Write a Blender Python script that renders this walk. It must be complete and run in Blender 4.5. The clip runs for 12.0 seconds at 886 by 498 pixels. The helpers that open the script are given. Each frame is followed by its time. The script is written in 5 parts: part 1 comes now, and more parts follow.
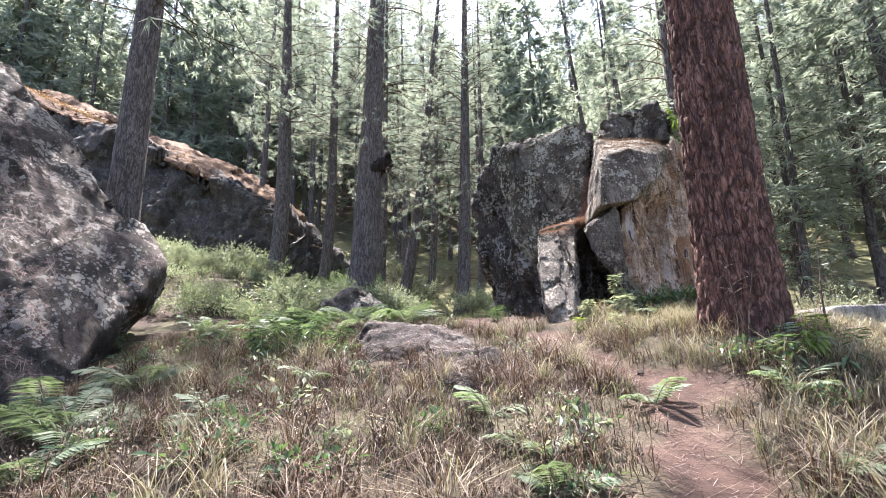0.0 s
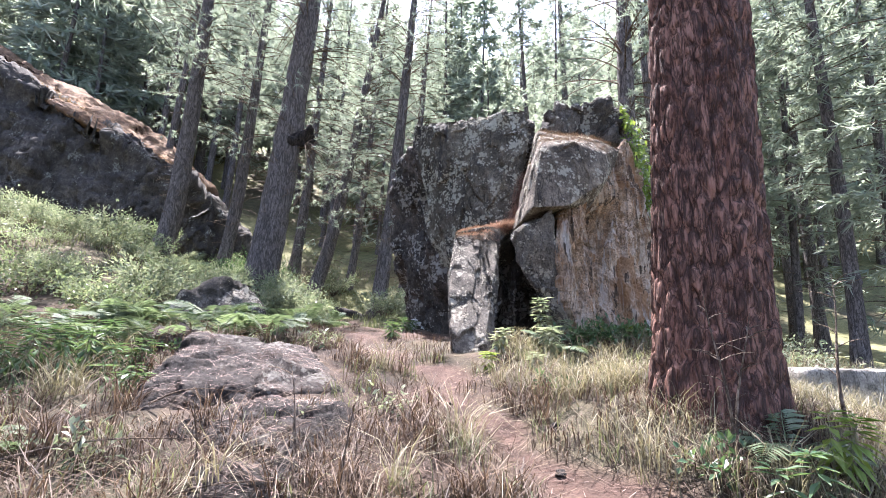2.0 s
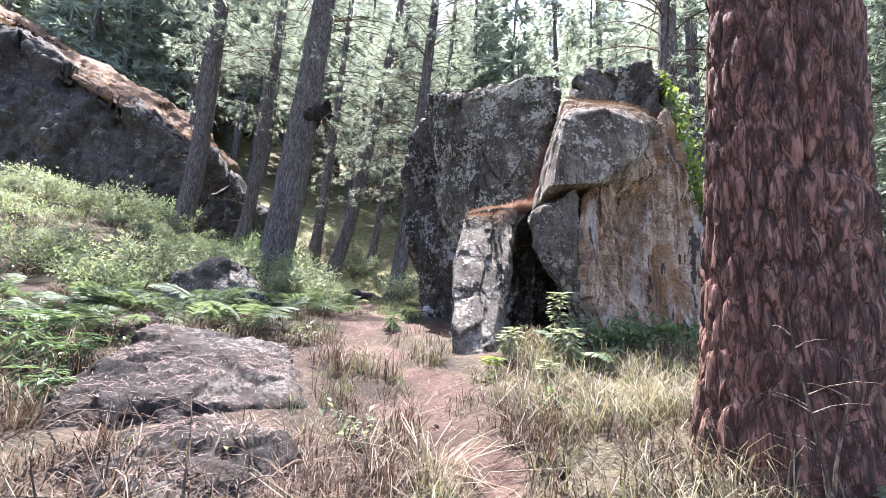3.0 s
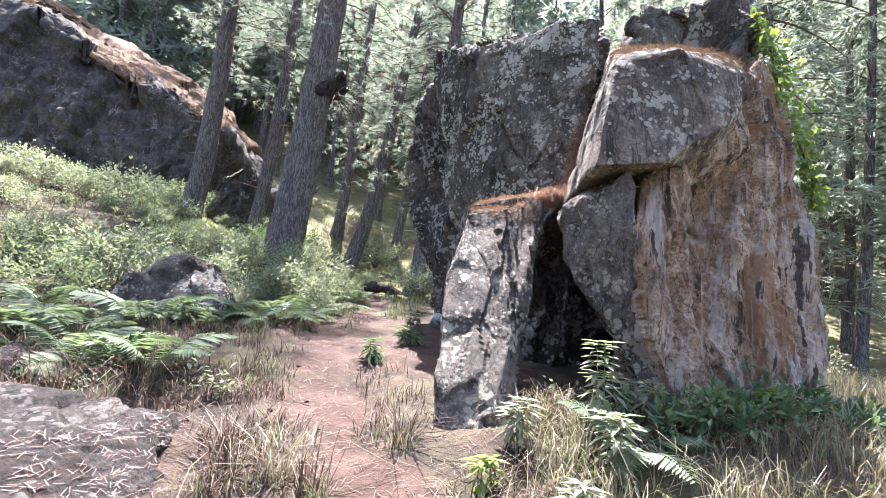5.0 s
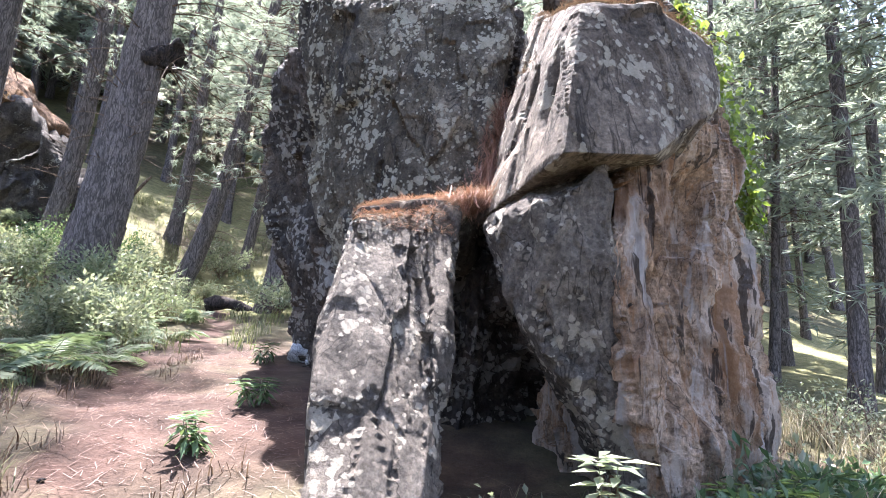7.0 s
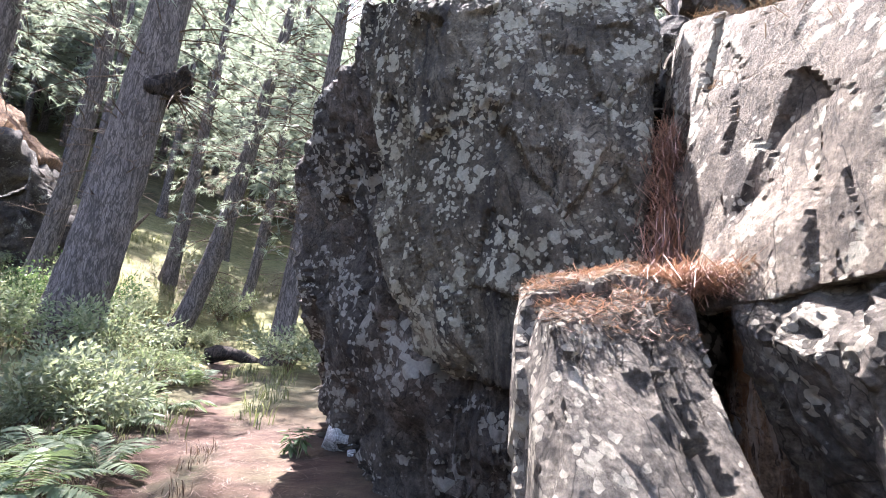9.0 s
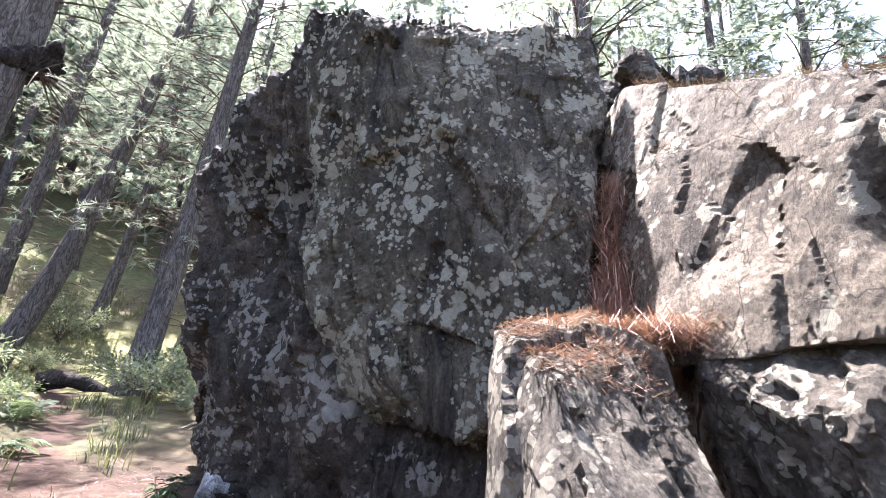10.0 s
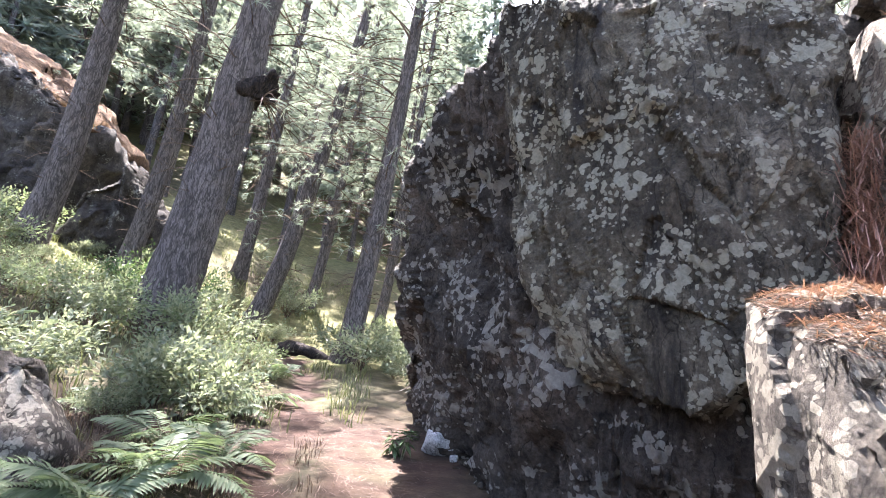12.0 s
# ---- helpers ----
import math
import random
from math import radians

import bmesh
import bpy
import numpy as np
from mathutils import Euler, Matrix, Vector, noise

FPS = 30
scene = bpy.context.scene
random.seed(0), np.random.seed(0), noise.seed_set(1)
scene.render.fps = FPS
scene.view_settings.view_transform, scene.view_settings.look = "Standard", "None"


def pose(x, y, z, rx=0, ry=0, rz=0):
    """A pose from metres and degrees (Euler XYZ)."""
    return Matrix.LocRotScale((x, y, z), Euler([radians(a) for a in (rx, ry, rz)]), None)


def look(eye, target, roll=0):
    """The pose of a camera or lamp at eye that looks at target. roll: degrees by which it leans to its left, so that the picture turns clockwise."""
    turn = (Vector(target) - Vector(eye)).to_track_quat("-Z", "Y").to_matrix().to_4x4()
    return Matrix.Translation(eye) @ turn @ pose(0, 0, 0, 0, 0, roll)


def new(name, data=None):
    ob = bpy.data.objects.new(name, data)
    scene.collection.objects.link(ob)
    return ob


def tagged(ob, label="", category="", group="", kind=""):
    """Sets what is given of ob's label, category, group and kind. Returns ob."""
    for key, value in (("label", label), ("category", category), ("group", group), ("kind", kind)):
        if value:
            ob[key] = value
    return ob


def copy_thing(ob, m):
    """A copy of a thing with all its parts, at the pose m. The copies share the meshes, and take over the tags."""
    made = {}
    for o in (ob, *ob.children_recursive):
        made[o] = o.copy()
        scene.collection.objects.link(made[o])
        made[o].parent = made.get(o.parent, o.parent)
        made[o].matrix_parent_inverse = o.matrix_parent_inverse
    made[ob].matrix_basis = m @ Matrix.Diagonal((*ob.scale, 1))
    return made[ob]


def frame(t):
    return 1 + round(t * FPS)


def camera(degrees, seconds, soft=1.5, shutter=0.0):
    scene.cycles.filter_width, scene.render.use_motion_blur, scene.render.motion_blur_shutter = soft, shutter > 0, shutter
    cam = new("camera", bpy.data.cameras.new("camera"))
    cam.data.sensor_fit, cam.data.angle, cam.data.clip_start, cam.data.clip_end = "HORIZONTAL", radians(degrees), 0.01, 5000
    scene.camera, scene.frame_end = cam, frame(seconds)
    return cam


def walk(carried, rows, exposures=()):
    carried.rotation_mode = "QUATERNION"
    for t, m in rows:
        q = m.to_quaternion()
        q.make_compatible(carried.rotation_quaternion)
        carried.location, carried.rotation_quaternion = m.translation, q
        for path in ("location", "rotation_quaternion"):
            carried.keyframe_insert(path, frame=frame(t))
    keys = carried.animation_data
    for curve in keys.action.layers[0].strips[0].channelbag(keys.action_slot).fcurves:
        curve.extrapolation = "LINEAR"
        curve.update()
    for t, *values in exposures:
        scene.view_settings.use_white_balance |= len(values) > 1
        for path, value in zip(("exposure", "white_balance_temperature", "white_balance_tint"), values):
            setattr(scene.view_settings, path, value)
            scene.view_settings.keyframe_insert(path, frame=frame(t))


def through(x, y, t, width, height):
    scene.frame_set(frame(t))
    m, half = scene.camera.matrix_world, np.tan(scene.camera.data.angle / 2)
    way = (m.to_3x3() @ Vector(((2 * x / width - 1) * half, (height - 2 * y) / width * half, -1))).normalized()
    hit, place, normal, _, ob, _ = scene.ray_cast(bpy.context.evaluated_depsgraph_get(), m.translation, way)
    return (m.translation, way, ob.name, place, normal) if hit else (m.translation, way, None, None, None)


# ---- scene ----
cam = camera(84.2, 12.0, soft=0.8)
METRES, EYE, TILT, LEAN, TURN = 10.0, 1.35, 13.0, 2.5, 0.0
PATH = [
    (0, (0.241, 0.052, 1.388), (0.197, 1.998, 1.846), -2.6),
    (0.5, (0.375, 0.548, 1.568), (0.352, 2.495, 2.027), -2.2),
    (1, (0.443, 1.11, 1.657), (0.431, 3.056, 2.118), 0.3),
    (1.5, (0.645, 1.584, 1.717), (0.829, 3.522, 2.176), 1.4),
    (2, (0.958, 2.113, 1.901), (1.169, 4.052, 2.343), 1.8),
    (2.5, (1.195, 2.585, 1.993), (1.317, 4.531, 2.439), 2.1),
    (3, (1.374, 3.007, 2.153), (1.471, 4.971, 2.514), 3.4),
    (3.5, (1.743, 3.512, 2.255), (1.699, 5.486, 2.576), 3.7),
    (3.7, (1.823, 3.705, 2.372), (1.709, 5.683, 2.65), 3.8),
    (5.3, (1.948, 5.201, 2.86), (1.95, 7.179, 3.152), 5.8),
    (5.5, (2.001, 5.382, 2.93), (2.092, 7.356, 3.236), 5.4),
    (6, (1.977, 5.727, 3.03), (2.113, 7.695, 3.362), 5.3),
    (6.5, (1.881, 6.165, 3.11), (2.29, 8.092, 3.455), 3.5),
    (6.7, (1.85, 6.307, 3.119), (2.342, 8.215, 3.464), 3.4),
    (8.3, (1.35, 7.841, 3.468), (1.853, 9.735, 3.872), 2.7),
    (8.5, (1.268, 7.894, 3.543), (1.789, 9.771, 3.996), 2.8),
    (9, (1.129, 8.062, 3.668), (1.643, 9.936, 4.142), 2.8),
    (9.5, (1.001, 8.316, 3.763), (1.653, 10.122, 4.323), 2.7),
    (10, (0.828, 8.415, 3.713), (1.749, 10.077, 4.337), 4.1),
    (10.5, (0.637, 8.372, 3.709), (1.572, 10.036, 4.305), 7.8),
    (11, (0.558, 8.339, 3.696), (1.37, 10.092, 4.213), 8.2),
    (11.5, (0.487, 8.328, 3.67), (0.958, 10.211, 4.152), 7.0),
    (12, (0.39, 8.327, 3.633), (0.726, 10.24, 4.111), 6.2),
]
walk(cam, [(t, look(eye, target, roll)) for t, eye, target, roll in PATH], exposures=[(0.0, 2.58, 6300, 19), (2.5, 2.8, 6050, 20), (5.5, 3.05, 6050, 20), (8.5, 3.27, 6150, 22), (10.5, 3.22, 6200, 21), (12.0, 3.36, 6300, 21)])

# ---- world, sun, exposure ----
SUN_AZ, SUN_EL = radians(-8), radians(70)      # azimuth from +y, to the right positive
world = bpy.data.worlds.new("sky")
scene.world = world
world.use_nodes = True
wn = world.node_tree
sky = wn.nodes.new("ShaderNodeTexSky")
sky.sky_type, sky.sun_disc = "NISHITA", False
sky.sun_elevation, sky.sun_rotation = SUN_EL, SUN_AZ
sky.air_density, sky.dust_density = 1.0, 2.5
wn.nodes["Background"].inputs["Strength"].default_value = 0.12
wn.links.new(sky.outputs[0], wn.nodes["Background"].inputs["Color"])
sun_data = bpy.data.lights.new("sun", "SUN")
sun_data.energy, sun_data.angle, sun_data.color = 5.0, radians(0.55), (1.0, 0.965, 0.91)
sun = new("sun", sun_data)
sun_way = Vector((math.sin(SUN_AZ) * math.cos(SUN_EL), math.cos(SUN_AZ) * math.cos(SUN_EL), math.sin(SUN_EL)))
sun.matrix_world = look(sun_way * 60, (0, 0, 0))


# ---- numeric helpers ----
def hashed(i, j, k, seed):
    n = (i * 374761393 + j * 668265263 + k * 1274126177 + seed * 362437) & 0xFFFFFFFF
    n = ((n ^ (n >> 13)) * 1274126177) & 0xFFFFFFFF
    return ((n ^ (n >> 16)) & 0xFFFF) / 65535.0


def vnoise(p, seed=0):
    """Smooth value noise, -1 to 1, of an array of points (n, 3)."""
    p = np.asarray(p, float)
    c = np.floor(p).astype(np.int64)
    f = p - c
    f = f * f * (3 - 2 * f)
    out = 0
    for a in (0, 1):
        for b in (0, 1):
            for d in (0, 1):
                w = (f[:, 0] if a else 1 - f[:, 0]) * (f[:, 1] if b else 1 - f[:, 1]) * (f[:, 2] if d else 1 - f[:, 2])
                out = out + w * hashed(c[:, 0] + a, c[:, 1] + b, c[:, 2] + d, seed)
    return out * 2 - 1


def fbm(p, octaves=4, seed=0, rough=0.5):
    p, total, amp = np.asarray(p, float), 0, 1.0
    for o in range(octaves):
        total = total + amp * vnoise(p * 2 ** o + 17.3 * o, seed + o)
        amp *= rough
    return total


def smooth(a, b, x):
    t = np.clip((np.asarray(x, float) - a) / (b - a), 0, 1)
    return t * t * (3 - 2 * t)


# ---- lie of the land ----
RISE_Y = (-60, -5, 0, 3, 6, 8.2, 10.7, 13.3, 16.8, 20, 24.5, 27, 40, 70, 150, 500)
RISE_Z = (-12, -1.1, 0.0, 0.68, 1.35, 1.86, 2.3, 2.55, 2.72, 3.2, 3.85, 4.3, 9.5, 24, 64, 200)
TRAIL_Y = (-8, -1, 1, 2.7, 3.4, 4.6, 6.0, 7.2, 8.3, 9.5, 10.6, 12, 13.5, 15.5, 17, 20, 24, 34)
TRAIL_X = (0.2, 0.9, 1.3, 1.6, 1.75, 2.05, 2.05, 1.7, 1.2, 0.85, 0.5, 0.1, -0.2, -0.15, -0.1, -0.5, -1.1, -2.5)


def trail_off(x, y):
    wob = 0.12 * np.sin(np.asarray(y) * 1.7) + 0.06 * np.sin(np.asarray(y) * 4.1)
    return np.abs(np.asarray(x) - np.interp(y, TRAIL_Y, TRAIL_X) - wob)


def trail_mask(x, y):
    x, y = np.asarray(x, float), np.asarray(y, float)
    p = np.stack([x, y, 0 * x], -1).reshape(-1, 3)
    n = fbm(p * 2.2, 3, 5).reshape(x.shape)
    # trodden soil also reaches from the trail to the foot of the great boulder
    bed = smooth(0.1, 0.5, x) * smooth(2.2, 1.8, x) * smooth(9.6, 10.6, y) * smooth(17, 15.5, y)
    return np.maximum(smooth(0.52, 0.16, trail_off(x, y) + 0.22 * n) * smooth(30, 24, y), bed * (0.75 + 0.3 * n).clip(0, 1))


def land(x, y, fine=True):
    """Height of the ground."""
    x, y = np.asarray(x, float), np.asarray(y, float)
    shape = x.shape
    x, y = x.ravel(), y.ravel()
    z = (np.interp(y - 0.7, RISE_Y, RISE_Z) + np.interp(y, RISE_Y, RISE_Z) + np.interp(y + 0.7, RISE_Y, RISE_Z)) / 3
    left = np.maximum(0, -x - 2.5)
    z = z + 0.36 * left * smooth(12, 20, y) / (1 + left / 60)
    z = z + 0.30 * np.maximum(0, -x - 8.5) * smooth(20, 12, y)
    right = np.maximum(0, x - 5)
    z = z - 0.13 * np.minimum(right, 8) * smooth(-5, 3, y) * smooth(45, 18, y)
    z = z + 0.28 * np.maximum(0, x - 34)
    p = np.stack([x, y, 0 * x], -1)
    z = z + 0.35 * fbm(p * 0.12, 2, 3) * smooth(6, 25, np.hypot(x, y - 8))
    z = z - 0.5 * np.exp(-(((x + 6.0) / 2.6) ** 2 + ((y - 6.0) / 3.2) ** 2))
    # mound of the big pine, hollow trail, small humps
    z = z + 0.42 * np.exp(-(((x - 3.5) / 1.2) ** 2 + ((y - 5.8) / 1.4) ** 2))
    z = z + 0.22 * np.exp(-(((x - 4.0) / 1.6) ** 2 + ((y - 8.6) / 1.0) ** 2))
    if fine:
        z = z - 0.07 * smooth(0.8, 0.2, trail_off(x, y)) * smooth(30, 20, y)
        z = z + (0.05 * fbm(p * 0.9, 3, 8) + 0.02 * fbm(p * 4.0, 2, 9)) * smooth(60, 25, np.hypot(x, y))
    return z.reshape(shape)


def ground_z(x, y):
    return float(land(np.array([x]), np.array([y]))[0])


# ---- mesh helpers ----
def from_np(name, verts, faces, mat, parent=None, label="", shade=True):
    """One mesh object from arrays; faces: an array (n, 3 or 4) or a list of tuples."""
    me = bpy.data.meshes.new(name)
    me.from_pydata([tuple(v) for v in np.asarray(verts).tolist()], [], [tuple(f) for f in (faces.tolist() if isinstance(faces, np.ndarray) else faces)])
    me.polygons.foreach_set("use_smooth", [shade] * len(me.polygons))
    for m in (mat if isinstance(mat, (list, tuple)) else [mat]):
        me.materials.append(m)
    me.update()
    ob = new(name, me)
    if parent:
        ob.parent = parent
    if label:
        tagged(ob, label)
    return ob


def part(name, bm, material, parent, label="", shade=True):
    me = bpy.data.meshes.new(name)
    bm.to_mesh(me)
    bm.free()
    me.polygons.foreach_set("use_smooth", [shade] * len(me.polygons))
    me.materials.append(material)
    ob = new(name, me)
    ob.parent = parent
    if label:
        tagged(ob, label)
    return ob


def thing(name, m, label, category, group="", kind=""):
    ob = new(name)
    ob.matrix_world = m
    ob.empty_display_size = 0.2
    return tagged(ob, label, category, group, kind)


def tube(axis, radii, sides=8, cap=True, bark=0.0, seed=0, stretch=(1.6, 1.6, 0.5)):
    """Vertices and faces of a tube along axis (n, 3)."""
    axis, radii = np.asarray(axis, float), np.asarray(radii, float)
    n = len(axis)
    tangent = np.gradient(axis, axis=0)
    tangent /= np.linalg.norm(tangent, axis=1)[:, None] + 1e-9
    ref = np.where(np.abs(tangent[:, 2:3]) > 0.9, np.array([[1.0, 0, 0]]), np.array([[0, 0, 1.0]]))
    if np.abs(tangent[:, 2]).mean() > 0.7:
        ref = np.tile([[1.0, 0, 0]], (n, 1))
    else:
        ref = np.tile([[0, 0.13, 1.0]], (n, 1))
    u = np.cross(tangent, ref)
    u /= np.linalg.norm(u, axis=1)[:, None] + 1e-9
    v = np.cross(tangent, u)
    ang = np.arange(sides) * 2 * math.pi / sides
    ring = np.cos(ang)[None, :, None] * u[:, None, :] + np.sin(ang)[None, :, None] * v[:, None, :]
    r = np.tile(radii[:, None], (1, sides))
    if bark:
        p = (axis[:, None, :] + ring * radii[:, None, None]).reshape(-1, 3) * np.array(stretch) * 4
        r = r * (1 + bark * fbm(p, 3, seed).reshape(n, sides))
    verts = (axis[:, None, :] + ring * r[:, :, None]).reshape(-1, 3)
    i, k = np.meshgrid(np.arange(n - 1), np.arange(sides), indexing="ij")
    a, b = i * sides + k, i * sides + (k + 1) % sides
    faces = np.stack([a, b, b + sides, a + sides], -1).reshape(-1, 4)
    return verts, faces


def joined(pieces):
    """Joins (verts, faces) pairs with the same number of corners a face."""
    vs, fs, n = [], [], 0
    for v, f in pieces:
        vs.append(v)
        fs.append(np.asarray(f) + n)
        n += len(v)
    return np.concatenate(vs), np.concatenate(fs)


# ---- materials ----
def nodes_of(name, rough=0.8):
    mat = bpy.data.materials.new(name)
    mat.use_nodes = True
    nt = mat.node_tree
    bsdf = nt.nodes["Principled BSDF"]
    bsdf.inputs["Roughness"].default_value = rough
    bsdf.inputs["Specular IOR Level"].default_value = 0.25
    return mat, nt, bsdf


def coords(nt, scale=(1, 1, 1), space="Object"):
    tc = nt.nodes.new("ShaderNodeTexCoord")
    mp = nt.nodes.new("ShaderNodeMapping")
    mp.inputs["Scale"].default_value = scale
    nt.links.new(tc.outputs[space], mp.inputs["Vector"])
    return mp.outputs[0]


def noise_tex(nt, vec, scale, detail=4, rough=0.6, distort=0.0):
    n = nt.nodes.new("ShaderNodeTexNoise")
    n.inputs["Scale"].default_value, n.inputs["Detail"].default_value = scale, detail
    n.inputs["Roughness"].default_value, n.inputs["Distortion"].default_value = rough, distort
    nt.links.new(vec, n.inputs["Vector"])
    return n.outputs["Fac"]


def ramp(nt, fac, *stops):
    r = nt.nodes.new("ShaderNodeValToRGB")
    while len(r.color_ramp.elements) < len(stops):
        r.color_ramp.elements.new(0.5)
    for e, (pos, col) in zip(r.color_ramp.elements, stops):
        e.position = pos
        e.color = (*(col if isinstance(col, tuple) else (col,) * 3), 1)
    nt.links.new(fac, r.inputs["Fac"])
    return r.outputs["Color"]


def mixed(nt, fac, a, b, mode="MIX"):
    m = nt.nodes.new("ShaderNodeMix")
    m.data_type, m.blend_type = "RGBA", mode
    for socket, value in ((m.inputs[0], fac), (m.inputs[6], a), (m.inputs[7], b)):
        if isinstance(value, (int, float)):
            socket.default_value = value
        elif isinstance(value, tuple):
            socket.default_value = (*value, 1)
        else:
            nt.links.new(value, socket)
    return m.outputs[2]


def bumped(nt, bsdf, *heights):
    """heights: (socket, strength, distance)."""
    last = None
    for socket, strength, dist in heights:
        b = nt.nodes.new("ShaderNodeBump")
        b.inputs["Strength"].default_value, b.inputs["Distance"].default_value = strength, dist
        nt.links.new(socket, b.inputs["Height"])
        if last:
            nt.links.new(last, b.inputs["Normal"])
        last = b.outputs[0]
    nt.links.new(last, bsdf.inputs["Normal"])


def wobble(nt, vec, scale):
    """Noise as a vector, to warp coordinates."""
    n = nt.nodes.new("ShaderNodeTexNoise")
    n.inputs["Scale"].default_value, n.inputs["Detail"].default_value = scale, 3
    nt.links.new(vec, n.inputs["Vector"])
    return mixed(nt, 1.0, n.outputs["Color"], (14.0, 14.0, 14.0), "MULTIPLY")


def rock_material(name, dark, mid, light, lichen, cover=0.5, streak=0.6, lichen_scale=15.0, stain=(0.03, 0.027, 0.025), bands=None):
    """Weathered rock with lichen patches, water streaks and fine grain."""
    mat, nt, bsdf = nodes_of(name, 0.88)
    vec = coords(nt)
    big = noise_tex(nt, vec, 1.1, 5, 0.65)
    base = ramp(nt, big, (0.3, dark), (0.52, mid), (0.72, light))
    grain = noise_tex(nt, vec, 38, 4, 0.7)
    base = mixed(nt, 0.8, base, ramp(nt, grain, (0.3, 0.3), (0.7, 1.6)), "MULTIPLY")
    rough_patch = noise_tex(nt, vec, 6.5, 8, 0.75)
    base = mixed(nt, 0.85, base, ramp(nt, rough_patch, (0.34, 0.35), (0.66, 1.6)), "MULTIPLY")
    long_vec = coords(nt, (3.0, 3.0, 0.35))
    streaks = noise_tex(nt, long_vec, 1.3, 5, 0.65)
    base = mixed(nt, ramp(nt, streaks, (0.52, 0.0), (0.64, streak)), base, stain)
    seam = noise_tex(nt, coords(nt, (2.6, 2.6, 1.1)), 1.0, 4, 0.55, 0.8)
    base = mixed(nt, ramp(nt, seam, (0.488, 0.0), (0.5, 0.8), (0.512, 0.0)), base, tuple(c * 0.25 for c in dark))
    if bands:
        base = mixed(nt, ramp(nt, noise_tex(nt, coords(nt, (7, 7, 0.8)), 1.0, 6, 0.7), (0.50, 0.0), (0.58, 0.75)), base, bands[0])
        base = mixed(nt, ramp(nt, noise_tex(nt, coords(nt, (9, 9, 1.3)), 1.7, 6, 0.7), (0.55, 0.0), (0.66, 0.8)), base, bands[1])
        for tone, cut, low, high in bands[2:]:
            base = mixed(nt, ramp(nt, noise_tex(nt, coords(nt, cut), 1.0, 5, 0.6, 0.5), (low, 0.0), (high, 0.85)), base, tone)
    # lichen: round crusts of many sizes with ragged rims, crowding in some areas
    area = noise_tex(nt, vec, 1.3, 5, 0.7)
    ragged = noise_tex(nt, vec, lichen_scale * 2.2, 6, 0.75)
    masks = []
    for scale, gain in ((lichen_scale * 0.55, 1.0), (lichen_scale * 1.35, 1.15)):
        vor = nt.nodes.new("ShaderNodeTexVoronoi")
        vor.inputs["Scale"].default_value = scale
        nt.links.new(vec, vor.inputs["Vector"])
        apart = nt.nodes.new("ShaderNodeSeparateColor")
        nt.links.new(vor.outputs["Color"], apart.inputs[0])
        reach = mixed(nt, 1.0, apart.outputs[0], ramp(nt, area, (0.60 - 0.40 * cover, 0.1), (0.76 - 0.30 * cover, 1.5 * gain)), "MULTIPLY")
        rim = nt.nodes.new("ShaderNodeMath")
        rim.operation = "MULTIPLY_ADD"
        nt.links.new(ragged, rim.inputs[0])
        rim.inputs[1].default_value = 1.0
        nt.links.new(vor.outputs["Distance"], rim.inputs[2])
        gap = nt.nodes.new("ShaderNodeMath")
        gap.operation = "SUBTRACT"
        nt.links.new(reach, gap.inputs[0])
        nt.links.new(rim.outputs[0], gap.inputs[1])
        masks.append(ramp(nt, gap.outputs[0], (0.0, 0.0), (0.13, 0.9)))
    mask = mixed(nt, 1.0, masks[0], masks[1], "LIGHTEN")
    tint = ramp(nt, ragged, (0.3, tuple(c * 0.75 for c in lichen)), (0.7, tuple(min(1, c * 1.35) for c in lichen)))
    col = mixed(nt, mask, base, tint)
    nt.links.new(col, bsdf.inputs["Base Color"])
    chips = nt.nodes.new("ShaderNodeTexVoronoi")
    chips.inputs["Scale"].default_value = 1.0
    nt.links.new(mixed(nt, 0.12, coords(nt, (13, 13, 6.5)), wobble(nt, vec, 5.0)), chips.inputs["Vector"])
    facet = nt.nodes.new("ShaderNodeSeparateColor")
    nt.links.new(chips.outputs["Color"], facet.inputs[0])
    ribs = noise_tex(nt, coords(nt, (14, 14, 2.2)), 1.0, 7, 0.75)
    bumped(nt, bsdf, (facet.outputs[0], 0.3, 0.02), (ribs, 0.8, 0.05), (noise_tex(nt, vec, 17, 10, 0.82), 1.0, 0.045), (grain, 0.6, 0.012), (mask, 0.3, 0.008))
    return mat


